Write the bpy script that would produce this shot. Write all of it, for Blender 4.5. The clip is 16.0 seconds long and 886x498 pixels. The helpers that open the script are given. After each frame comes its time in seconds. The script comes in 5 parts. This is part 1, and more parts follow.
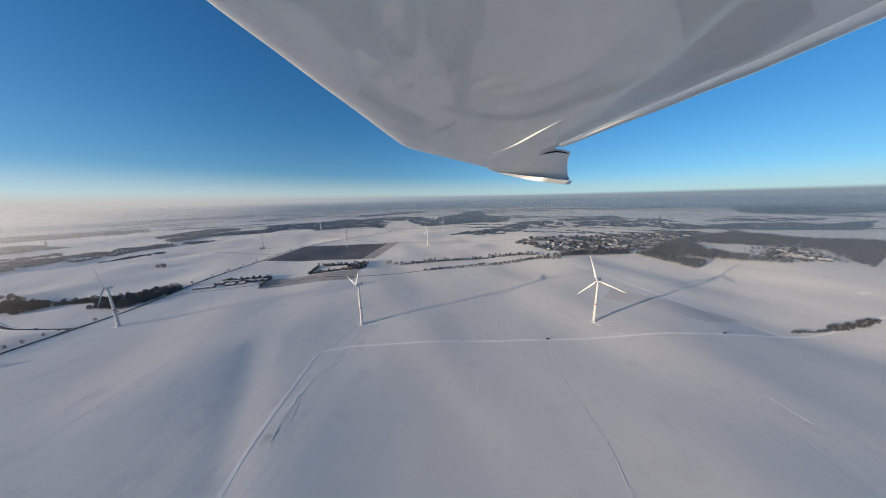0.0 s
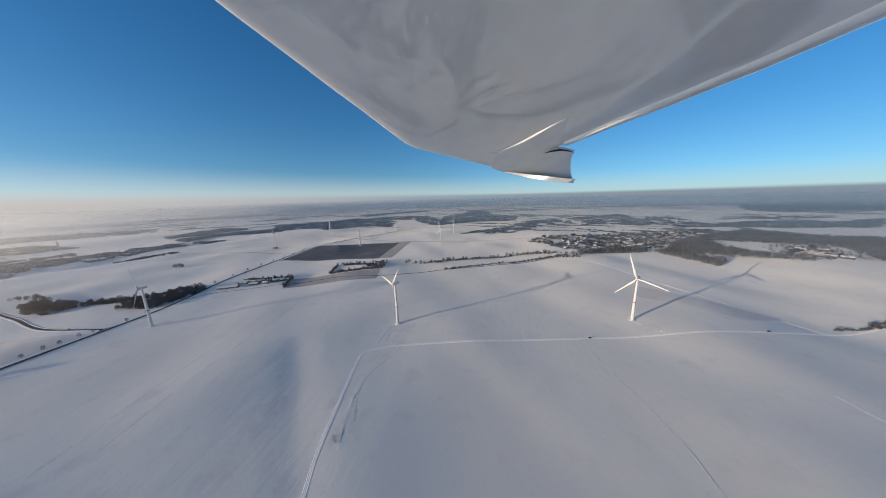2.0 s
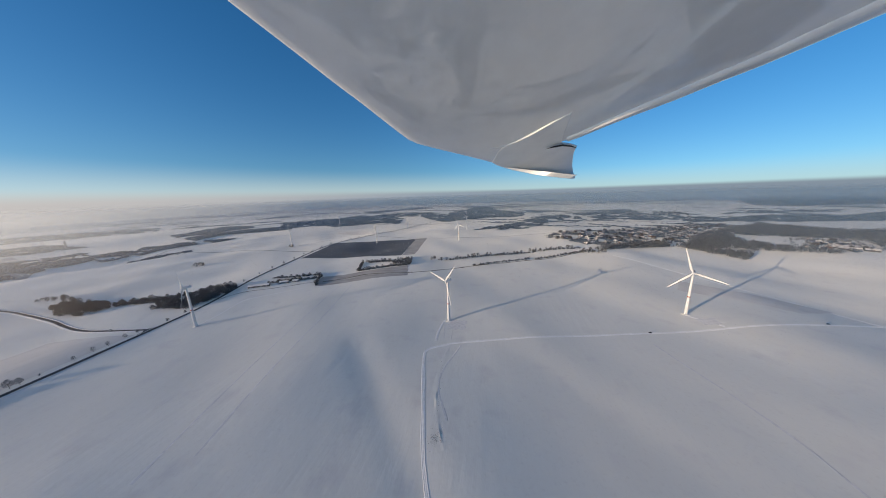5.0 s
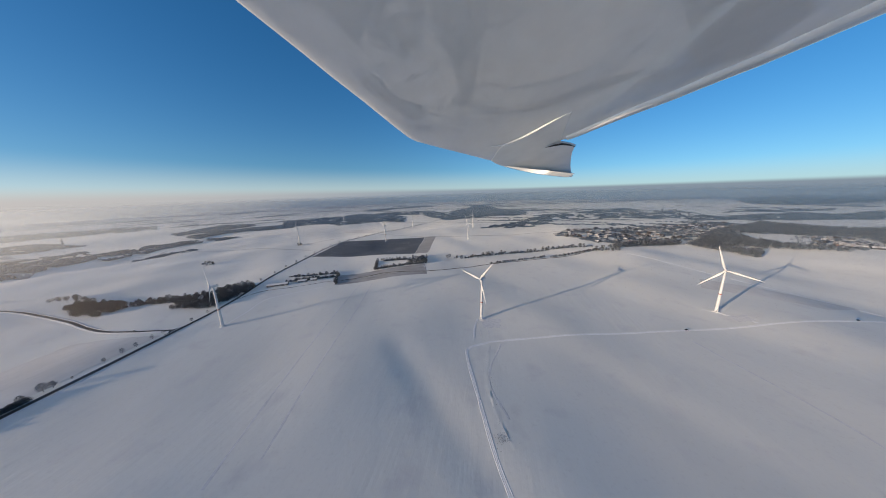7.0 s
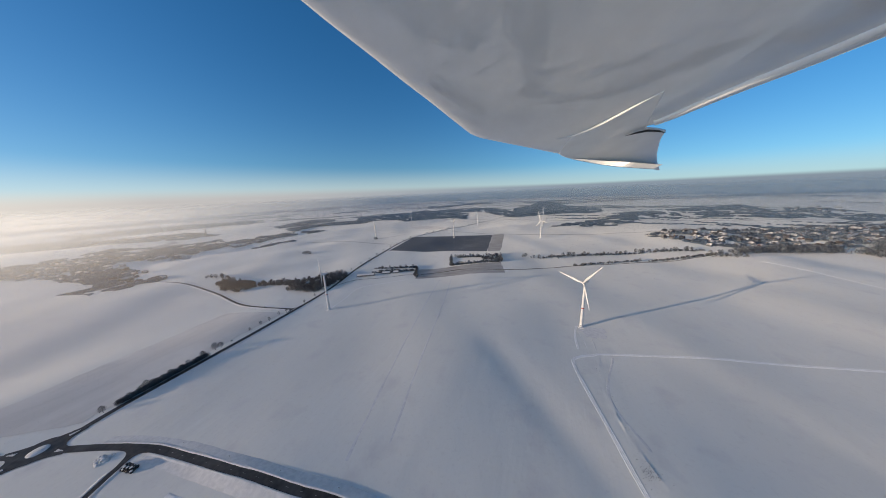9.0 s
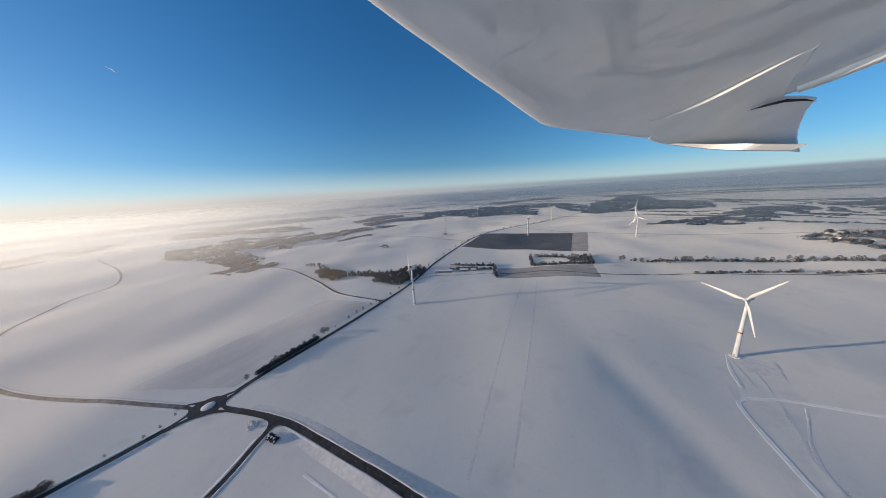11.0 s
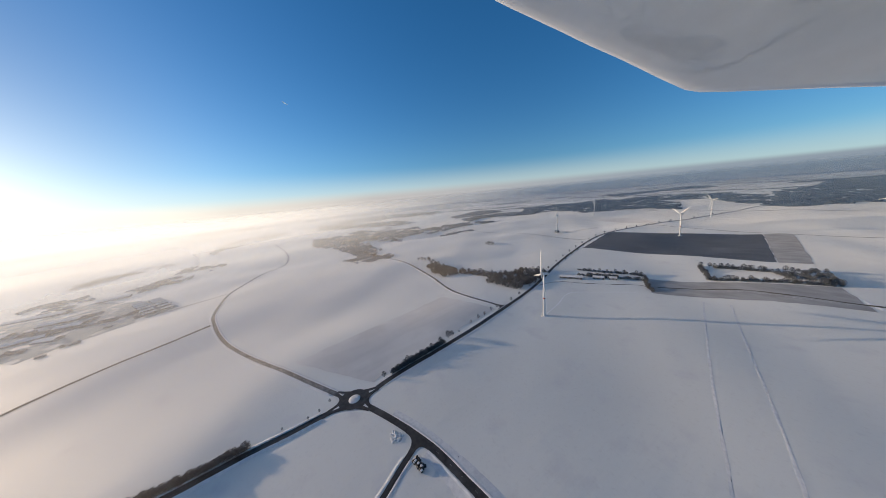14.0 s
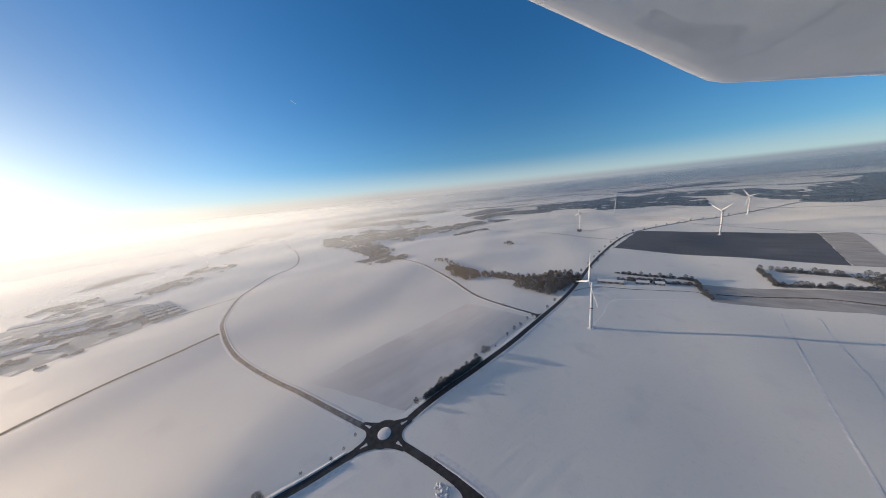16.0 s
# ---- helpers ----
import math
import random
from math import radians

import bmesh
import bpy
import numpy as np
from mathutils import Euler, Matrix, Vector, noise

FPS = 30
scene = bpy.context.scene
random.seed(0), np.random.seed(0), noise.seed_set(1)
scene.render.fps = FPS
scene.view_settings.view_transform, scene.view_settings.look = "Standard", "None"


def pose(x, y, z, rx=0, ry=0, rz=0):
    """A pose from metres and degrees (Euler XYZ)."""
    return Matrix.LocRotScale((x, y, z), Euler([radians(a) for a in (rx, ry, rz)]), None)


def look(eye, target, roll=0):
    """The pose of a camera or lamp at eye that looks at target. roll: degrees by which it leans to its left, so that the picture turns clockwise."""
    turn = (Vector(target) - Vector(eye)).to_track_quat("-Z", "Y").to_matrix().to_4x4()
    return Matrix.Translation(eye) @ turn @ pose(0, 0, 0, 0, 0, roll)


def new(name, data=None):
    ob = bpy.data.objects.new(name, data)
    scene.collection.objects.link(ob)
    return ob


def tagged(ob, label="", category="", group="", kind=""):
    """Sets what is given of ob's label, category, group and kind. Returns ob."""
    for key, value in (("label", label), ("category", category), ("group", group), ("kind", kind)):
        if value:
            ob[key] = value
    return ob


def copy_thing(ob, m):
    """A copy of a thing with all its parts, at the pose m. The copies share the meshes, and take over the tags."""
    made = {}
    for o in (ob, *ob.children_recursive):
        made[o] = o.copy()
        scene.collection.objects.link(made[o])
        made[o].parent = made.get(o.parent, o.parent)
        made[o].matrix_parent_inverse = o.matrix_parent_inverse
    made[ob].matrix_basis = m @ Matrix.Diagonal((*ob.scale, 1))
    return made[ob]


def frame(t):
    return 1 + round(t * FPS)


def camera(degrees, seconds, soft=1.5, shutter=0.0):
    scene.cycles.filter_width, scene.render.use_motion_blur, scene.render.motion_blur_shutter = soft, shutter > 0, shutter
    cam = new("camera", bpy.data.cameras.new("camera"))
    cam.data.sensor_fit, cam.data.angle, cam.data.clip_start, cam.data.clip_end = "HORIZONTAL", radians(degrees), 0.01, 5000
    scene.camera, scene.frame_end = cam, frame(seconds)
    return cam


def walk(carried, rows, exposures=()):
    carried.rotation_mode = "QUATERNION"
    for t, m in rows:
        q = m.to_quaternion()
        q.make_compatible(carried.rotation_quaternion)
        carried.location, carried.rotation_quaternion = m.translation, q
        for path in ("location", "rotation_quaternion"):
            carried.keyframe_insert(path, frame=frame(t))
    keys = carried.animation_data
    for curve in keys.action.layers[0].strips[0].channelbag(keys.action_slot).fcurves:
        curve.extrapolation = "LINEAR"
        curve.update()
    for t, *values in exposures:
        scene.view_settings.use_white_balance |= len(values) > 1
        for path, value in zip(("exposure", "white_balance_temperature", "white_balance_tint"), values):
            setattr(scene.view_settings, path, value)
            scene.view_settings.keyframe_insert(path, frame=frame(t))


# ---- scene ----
cam = camera(121.5, 16.0, soft=0.8)
PATH = [
    (0, (-1.956, 4.065, 190.873), (-2.162, 6.014, 190.473), -1.3),
    (0.5, (-15.954, 2.686, 190.95), (-16.158, 4.635, 190.549), -1.3),
    (1, (-30.079, 1.717, 190.999), (-30.284, 3.665, 190.595), -1.4),
    (1.5, (-44.154, 1.097, 191.071), (-44.36, 3.045, 190.665), -1.4),
    (2, (-58.062, 0.869, 191.073), (-58.269, 2.816, 190.666), -1.5),
    (2.5, (-71.927, 0.718, 191.047), (-72.136, 2.664, 190.633), -1.6),
    (3, (-85.692, 0.301, 191.044), (-85.899, 2.247, 190.63), -1.5),
    (3.5, (-99.44, -0.279, 191.052), (-99.645, 1.666, 190.634), -1.6),
    (4, (-113.346, -0.827, 191.056), (-113.545, 1.118, 190.633), -1.7),
    (6.5, (-184.21, -2.683, 191.294), (-184.373, -0.74, 190.849), -1.8),
    (7, (-198.673, -3.129, 191.33), (-198.827, -1.186, 190.884), -1.7),
    (7.5, (-213.441, -3.572, 191.333), (-213.683, -1.639, 190.883), -1.9),
    (8, (-228.3, -3.782, 191.334), (-228.655, -1.867, 190.882), -2.2),
    (8.5, (-242.952, -3.661, 191.343), (-243.418, -1.77, 190.89), -2.4),
    (9, (-257.373, -3.336, 191.362), (-257.95, -1.476, 190.909), -2.5),
    (11.3, (-323.783, -0.947, 190.605), (-324.837, 0.691, 190.149), -3.9),
    (11.5, (-329.428, -0.757, 190.571), (-330.52, 0.856, 190.117), -4.0),
    (12, (-343.212, -0.472, 190.453), (-344.398, 1.073, 189.999), -4.3),
    (12.5, (-356.879, -0.297, 190.327), (-358.156, 1.175, 189.876), -4.6),
    (13, (-370.596, -0.132, 190.2), (-371.961, 1.26, 189.753), -4.9),
    (13.5, (-384.255, 0.454, 190.103), (-385.702, 1.761, 189.66), -5.2),
    (14, (-397.843, 1.1, 189.999), (-399.367, 2.318, 189.561), -5.7),
    (14.5, (-411.429, 1.571, 189.887), (-413.004, 2.725, 189.453), -5.9),
    (15, (-425.032, 1.91, 189.746), (-426.603, 3.069, 189.308), -6.2),
    (15.5, (-438.572, 2.133, 189.648), (-440.136, 3.299, 189.207), -6.2),
    (16, (-452.03, 2.181, 189.601), (-453.585, 3.358, 189.156), -6.1),
]
walk(cam, [(t, look(eye, target, roll)) for t, eye, target, roll in PATH])

# ---- light ----
SUN_AZ = math.atan2(-0.838, -0.545)      # the sun stands behind and to the side, low over the fields
SUN_EL = radians(8.6)
SKY_POWER = 0.172
TO_SUN = Vector((math.sin(SUN_AZ) * math.cos(SUN_EL), math.cos(SUN_AZ) * math.cos(SUN_EL), math.sin(SUN_EL)))

world = bpy.data.worlds.new("winter_sky")
scene.world = world
world.use_nodes = True
wt = world.node_tree
wt.nodes.clear()


def wnode(kind, **kw):
    n = wt.nodes.new(kind)
    for k, v in kw.items():
        if k == "op":
            n.operation = v
        else:
            n.inputs[int(k[1:])].default_value = v
    return n


w_co = wnode("ShaderNodeTexCoord")
w_sep = wnode("ShaderNodeSeparateXYZ")
wt.links.new(w_co.outputs["Generated"], w_sep.inputs[0])
w_max = wnode("ShaderNodeMath", op="MAXIMUM", i1=0.0)
wt.links.new(w_sep.outputs["Z"], w_max.inputs[0])
w_lift = wnode("ShaderNodeMath", op="MULTIPLY_ADD", i1=0.93, i2=0.07)
wt.links.new(w_max.outputs[0], w_lift.inputs[0])
w_com = wnode("ShaderNodeCombineXYZ")
wt.links.new(w_sep.outputs["X"], w_com.inputs[0])
wt.links.new(w_sep.outputs["Y"], w_com.inputs[1])
wt.links.new(w_lift.outputs[0], w_com.inputs[2])
w_sky = wt.nodes.new("ShaderNodeTexSky")
w_sky.sky_type = "NISHITA"
w_sky.sun_disc = False
w_sky.sun_elevation = SUN_EL
w_sky.sun_rotation = SUN_AZ
w_sky.altitude = 200
w_sky.air_density = 1.0
w_sky.dust_density = 0.55
w_sky.ozone_density = 3.3
wt.links.new(w_com.outputs[0], w_sky.inputs[0])
w_sat = wt.nodes.new("ShaderNodeHueSaturation")
w_sat.inputs["Hue"].default_value, w_sat.inputs["Saturation"].default_value = 0.504, 1.21
wt.links.new(w_sky.outputs[0], w_sat.inputs["Color"])
w_dot = wnode("ShaderNodeVectorMath", op="DOT_PRODUCT")
w_dot.inputs[1].default_value = TO_SUN
wt.links.new(w_co.outputs["Generated"], w_dot.inputs[0])


def wrange(value, lo, hi, to_lo=0.0, to_hi=1.0, smooth=True):
    n = wt.nodes.new("ShaderNodeMapRange")
    n.interpolation_type = "SMOOTHSTEP" if smooth else "LINEAR"
    for k, v in (("From Min", lo), ("From Max", hi), ("To Min", to_lo), ("To Max", to_hi)):
        if isinstance(v, (int, float)):
            n.inputs[k].default_value = v
        else:
            wt.links.new(v, n.inputs[k])
    wt.links.new(value, n.inputs["Value"])
    return n.outputs[0]


# the sky's power is cut a little round the sun
w_dim = wrange(w_dot.outputs["Value"], 0.85, 1.0, SKY_POWER, SKY_POWER * 0.85)
w_bg = wt.nodes.new("ShaderNodeBackground")
wt.links.new(w_sat.outputs[0], w_bg.inputs[0])
wt.links.new(w_dim, w_bg.inputs[1])
# painted haze layer along the horizon: slate blue away from the sun, pinkish beside it, glowing below it
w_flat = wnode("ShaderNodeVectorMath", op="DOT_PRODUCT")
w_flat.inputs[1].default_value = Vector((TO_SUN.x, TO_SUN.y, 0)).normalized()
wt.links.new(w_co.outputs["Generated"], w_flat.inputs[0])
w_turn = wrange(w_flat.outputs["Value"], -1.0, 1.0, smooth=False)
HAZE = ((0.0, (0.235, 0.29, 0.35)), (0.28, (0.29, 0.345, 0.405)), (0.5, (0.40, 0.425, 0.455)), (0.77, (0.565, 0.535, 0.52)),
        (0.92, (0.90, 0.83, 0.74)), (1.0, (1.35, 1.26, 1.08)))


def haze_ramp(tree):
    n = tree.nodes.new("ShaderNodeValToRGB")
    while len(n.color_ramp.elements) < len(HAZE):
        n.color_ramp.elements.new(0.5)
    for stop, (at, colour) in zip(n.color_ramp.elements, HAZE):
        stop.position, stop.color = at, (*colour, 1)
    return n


w_haze = haze_ramp(wt)
wt.links.new(w_turn, w_haze.inputs[0])
w_top = wrange(w_turn, 0.15, 0.95, 0.012, 0.05, False)
w_thick = wrange(w_sep.outputs["Z"], w_top, 0.0)
w_hbg = wt.nodes.new("ShaderNodeBackground")
wt.links.new(w_haze.outputs[0], w_hbg.inputs[0])
# a paler veil above the haze layer
w_veil = wrange(w_sep.outputs["Z"], wrange(w_turn, 0.0, 1.0, 0.075, 0.13, False), 0.0, 0.0, 0.5)
w_vbg = wt.nodes.new("ShaderNodeBackground")
w_vcol = wt.nodes.new("ShaderNodeMix")
w_vcol.data_type = "RGBA"
w_vcol.inputs[6].default_value, w_vcol.inputs[7].default_value = (0.50, 0.58, 0.59, 1), (0.86, 0.88, 0.86, 1)
wt.links.new(w_turn, w_vcol.inputs[0])
wt.links.new(w_vcol.outputs[2], w_vbg.inputs[0])
w_m1, w_m2 = wt.nodes.new("ShaderNodeMixShader"), wt.nodes.new("ShaderNodeMixShader")
wt.links.new(w_veil, w_m1.inputs[0])
wt.links.new(w_bg.outputs[0], w_m1.inputs[1])
wt.links.new(w_vbg.outputs[0], w_m1.inputs[2])
wt.links.new(w_thick, w_m2.inputs[0])
wt.links.new(w_m1.outputs[0], w_m2.inputs[1])
wt.links.new(w_hbg.outputs[0], w_m2.inputs[2])
w_out = wt.nodes.new("ShaderNodeOutputWorld")
wt.links.new(w_m2.outputs[0], w_out.inputs[0])

sun_data = bpy.data.lights.new("sun", "SUN")
sun_data.energy, sun_data.angle, sun_data.color = 5.0, radians(0.5), (1.0, 0.78, 0.55)
sun = new("sun", sun_data)
sun.matrix_world = look((0, 0, 0), -TO_SUN)


# ---- materials ----
def ramp_mat(name, dark, light, scale, rough, bump=0.0, bump_scale=None, detail=6, stretch=(1, 1, 1), spec=0.3, space="Object",
             low=0.35, high=0.65, random_mix=0.0, second=None):
    """A noise-driven material with grain at two scales."""
    m = bpy.data.materials.new(name)
    m.use_nodes = True
    nt = m.node_tree
    bsdf = nt.nodes["Principled BSDF"]
    co = nt.nodes.new("ShaderNodeTexCoord")
    mp = nt.nodes.new("ShaderNodeMapping")
    mp.inputs["Scale"].default_value = stretch
    nt.links.new(co.outputs[space], mp.inputs[0])
    nz = nt.nodes.new("ShaderNodeTexNoise")
    nz.inputs["Scale"].default_value, nz.inputs["Detail"].default_value = scale, detail
    nt.links.new(mp.outputs[0], nz.inputs["Vector"])
    rp = nt.nodes.new("ShaderNodeValToRGB")
    rp.color_ramp.elements[0].position, rp.color_ramp.elements[1].position = low, high
    rp.color_ramp.elements[0].color, rp.color_ramp.elements[1].color = (*dark, 1), (*light, 1)
    nt.links.new(nz.outputs["Fac"], rp.inputs[0])
    colour = rp.outputs[0]
    if second:
        nz2 = nt.nodes.new("ShaderNodeTexNoise")
        nz2.inputs["Scale"].default_value, nz2.inputs["Detail"].default_value = second[0], 4
        nt.links.new(co.outputs[space], nz2.inputs["Vector"])
        mr = nt.nodes.new("ShaderNodeMapRange")
        mr.inputs["From Min"].default_value, mr.inputs["From Max"].default_value = second[2], second[3]
        nt.links.new(nz2.outputs["Fac"], mr.inputs["Value"])
        mx = nt.nodes.new("ShaderNodeMix")
        mx.data_type = "RGBA"
        mx.inputs[7].default_value = (*second[1], 1)
        nt.links.new(mr.outputs[0], mx.inputs[0])
        nt.links.new(colour, mx.inputs[6])
        colour = mx.outputs[2]
    if random_mix:
        info = nt.nodes.new("ShaderNodeObjectInfo" if random_mix > 0 else "ShaderNodeNewGeometry")
        hs = nt.nodes.new("ShaderNodeHueSaturation")
        mr = nt.nodes.new("ShaderNodeMapRange")
        mr.inputs["To Min"].default_value, mr.inputs["To Max"].default_value = 1 - abs(random_mix), 1 + abs(random_mix)
        nt.links.new(info.outputs["Random" if random_mix > 0 else "Random Per Island"], mr.inputs["Value"])
        nt.links.new(mr.outputs[0], hs.inputs["Value"])
        nt.links.new(colour, hs.inputs["Color"])
        colour = hs.outputs[0]
    nt.links.new(colour, bsdf.inputs["Base Color"])
    bsdf.inputs["Roughness"].default_value = rough
    bsdf.inputs["Specular IOR Level"].default_value = spec
    if bump:
        nb = nt.nodes.new("ShaderNodeTexNoise")
        nb.inputs["Scale"].default_value, nb.inputs["Detail"].default_value = bump_scale or scale * 5, 5
        nt.links.new(mp.outputs[0], nb.inputs["Vector"])
        bp = nt.nodes.new("ShaderNodeBump")
        bp.inputs["Strength"].default_value, bp.inputs["Distance"].default_value = 1.0, bump
        nt.links.new(nb.outputs["Fac"], bp.inputs["Height"])
        nt.links.new(bp.outputs[0], bsdf.inputs["Normal"])
    return m


M_SNOW = ramp_mat("snow", (0.695, 0.698, 0.664), (0.77, 0.772, 0.735), 0.006, 0.60, spec=1.0, bump=0.45, bump_scale=0.05, detail=9,
                  stretch=(1.0, 0.45, 1.0), second=(0.035, (0.66, 0.655, 0.645), 0.56, 0.74))


def drill_rows(m, turn, spacing, depth, fleck):
    """Adds the faint uneven rows of a drilled field and small flecks of soil to a snow material."""
    nt = m.node_tree
    bsdf = nt.nodes["Principled BSDF"]
    co = nt.nodes.new("ShaderNodeTexCoord")
    mp = nt.nodes.new("ShaderNodeMapping")
    mp.inputs["Rotation"].default_value = (0, 0, radians(turn))
    nt.links.new(co.outputs["Object"], mp.inputs[0])
    long = nt.nodes.new("ShaderNodeMapping")
    long.inputs["Scale"].default_value = (1.0 / spacing, 0.02 / spacing, 1.0)
    nt.links.new(mp.outputs[0], long.inputs[0])
    wv = nt.nodes.new("ShaderNodeTexNoise")
    wv.inputs["Scale"].default_value, wv.inputs["Detail"].default_value = 1.0, 3
    nt.links.new(long.outputs[0], wv.inputs["Vector"])
    fn = nt.nodes.new("ShaderNodeTexNoise")
    fn.inputs["Scale"].default_value, fn.inputs["Detail"].default_value = 0.35, 6
    nt.links.new(mp.outputs[0], fn.inputs["Vector"])
    big = nt.nodes.new("ShaderNodeTexNoise")
    big.inputs["Scale"].default_value, big.inputs["Detail"].default_value = 0.004, 3
    nt.links.new(co.outputs["Object"], big.inputs["Vector"])
    keep = nt.nodes.new("ShaderNodeMapRange")
    keep.inputs["From Min"].default_value, keep.inputs["From Max"].default_value = 0.38, 0.62
    nt.links.new(big.outputs["Fac"], keep.inputs["Value"])
    mul = nt.nodes.new("ShaderNodeMath")
    mul.operation = "MULTIPLY"
    nt.links.new(wv.outputs["Fac"], mul.inputs[0])
    nt.links.new(keep.outputs[0], mul.inputs[1])
    add = nt.nodes.new("ShaderNodeMath")
    add.operation = "MULTIPLY_ADD"
    add.inputs[1].default_value = 0.05
    nt.links.new(fn.outputs["Fac"], add.inputs[0])
    nt.links.new(mul.outputs[0], add.inputs[2])
    old = bsdf.inputs["Normal"].links[0].from_socket
    bp = nt.nodes.new("ShaderNodeBump")
    bp.inputs["Strength"].default_value, bp.inputs["Distance"].default_value = 1.0, depth
    nt.links.new(add.outputs[0], bp.inputs["Height"])
    nt.links.new(old, bp.inputs["Normal"])
    nt.links.new(bp.outputs[0], bsdf.inputs["Normal"])
    spots = nt.nodes.new("ShaderNodeMapRange")
    spots.inputs["From Min"].default_value, spots.inputs["From Max"].default_value = 0.56, 0.8
    spots.inputs["To Max"].default_value = fleck
    nt.links.new(fn.outputs["Fac"], spots.inputs["Value"])
    mx = nt.nodes.new("ShaderNodeMix")
    mx.data_type = "RGBA"
    mx.inputs[7].default_value = (0.38, 0.36, 0.34, 1)
    nt.links.new(spots.outputs[0], mx.inputs[0])
    nt.links.new(bsdf.inputs["Base Color"].links[0].from_socket, mx.inputs[6])
    nt.links.new(mx.outputs[2], bsdf.inputs["Base Color"])


drill_rows(M_SNOW, 8, 5.0, 0.2, 0.17)
M_BANK = ramp_mat("ploughed_snow", (0.62, 0.62, 0.62), (0.74, 0.735, 0.73), 0.3, 0.7, bump=0.10, bump_scale=0.35)
M_TRACK = ramp_mat("packed_snow_track", (0.80, 0.795, 0.785), (0.90, 0.895, 0.885), 0.25, 0.5, bump=0.15, bump_scale=0.9)
M_SOIL = ramp_mat("windswept_ploughed_soil", (0.12, 0.132, 0.15), (0.15, 0.162, 0.18), 0.03, 0.9, bump=0.2, bump_scale=0.4, detail=8,
                  stretch=(0.5, 1.3, 1), second=(0.010, (0.22, 0.225, 0.24), 0.60, 0.9))
M_STUBBLE = ramp_mat("stubble_under_thin_snow", (0.29, 0.285, 0.28), (0.41, 0.405, 0.40), 0.05, 0.85, bump=0.15, bump_scale=0.5, detail=8,
                     stretch=(0.6, 1.2, 1))
M_THIN = ramp_mat("thin_snow_on_winter_crop", (0.53, 0.515, 0.50), (0.62, 0.60, 0.585), 0.03, 0.65, bump=0.12, bump_scale=0.4, detail=9,
                  stretch=(2.2, 0.35, 1), second=(0.011, (0.735, 0.715, 0.685), 0.48, 0.68))
M_YARD = ramp_mat("trodden_yard_snow", (0.22, 0.275, 0.305), (0.32, 0.38, 0.41), 0.02, 0.85, bump=0.15, bump_scale=0.4, detail=8, second=(0.022, (0.70, 0.69, 0.67), 0.54, 0.60))
# loose crystals brighten the snow at a flat angle
for m_, weight in ((M_SNOW, 0.25), (M_BANK, 0.3), (M_TRACK, 0.5), (M_THIN, 0.27), (M_STUBBLE, 0.1)):
    b_ = m_.node_tree.nodes["Principled BSDF"]
    b_.inputs["Sheen Weight"].default_value, b_.inputs["Sheen Roughness"].default_value = weight, 0.6
    b_.inputs["Sheen Tint"].default_value = (1.0, 0.955, 0.90, 1)
for m_ in (M_SNOW, M_THIN):
    b_ = m_.node_tree.nodes["Principled BSDF"]
    b_.inputs["IOR"].default_value, b_.inputs["Specular IOR Level"].default_value, b_.inputs["Roughness"].default_value = 1.7, 1.0, 0.62
    b_.inputs["Specular Tint"].default_value = (1.0, 0.93, 0.84, 1)
M_ASPHALT = ramp_mat("wet_asphalt", (0.028, 0.027, 0.028), (0.06, 0.056, 0.054), 0.25, 0.55, bump=0.02, bump_scale=4, detail=8,
                     second=(0.05, (0.10, 0.10, 0.10), 0.55, 0.85))
M_LANE = ramp_mat("slushy_lane", (0.10, 0.10, 0.10), (0.24, 0.235, 0.23), 0.2, 0.7, bump=0.03, bump_scale=2, detail=8)
M_MARK = ramp_mat("worn_road_paint", (0.22, 0.22, 0.21), (0.5, 0.5, 0.48), 0.8, 0.6)
M_TOWER = ramp_mat("turbine_paint", (0.60, 0.60, 0.59), (0.67, 0.67, 0.66), 0.15, 0.38, spec=0.4, second=(0.4, (0.66, 0.65, 0.62), 0.6, 0.9))
M_RED = ramp_mat("red_band_paint", (0.26, 0.04, 0.033), (0.33, 0.055, 0.045), 0.6, 0.45)
M_GREY = ramp_mat("grey_metal", (0.25, 0.26, 0.27), (0.36, 0.37, 0.38), 0.5, 0.5)
M_TWIG = ramp_mat("bare_twigs", (0.094, 0.10, 0.108), (0.19, 0.197, 0.207), 0.4, 0.9, random_mix=-0.35, spec=0.1)
M_WOOD = ramp_mat("bare_woodland", (0.095, 0.108, 0.128), (0.165, 0.18, 0.203), 0.4, 0.9, random_mix=-0.35, spec=0.1)
M_BARK = ramp_mat("bark", (0.045, 0.038, 0.032), (0.10, 0.085, 0.07), 1.5, 0.95, bump=0.02)
# bare wood with distance haze painted into its colour as blue
M_FARWOOD = ramp_mat("haze_tinted_bare_wood", (0.075, 0.10, 0.132), (0.132, 0.168, 0.212), 0.02, 0.95, random_mix=-0.25, spec=0.05)
M_PLASTER = ramp_mat("house_plaster", (0.10, 0.105, 0.115), (0.19, 0.195, 0.205), 0.4, 0.85, random_mix=0.45)
M_BRICKRED = ramp_mat("brick_wall", (0.13, 0.085, 0.07), (0.21, 0.13, 0.105), 0.8, 0.85, random_mix=0.3)
M_TILE = ramp_mat("bare_roof_tiles", (0.05, 0.047, 0.05), (0.10, 0.085, 0.082), 0.7, 0.8, random_mix=0.3)
M_ROOFSNOW = ramp_mat("snow_on_roof", (0.58, 0.57, 0.57), (0.78, 0.77, 0.76), 0.25, 0.7, second=(0.15, (0.20, 0.17, 0.16), 0.44, 0.60))
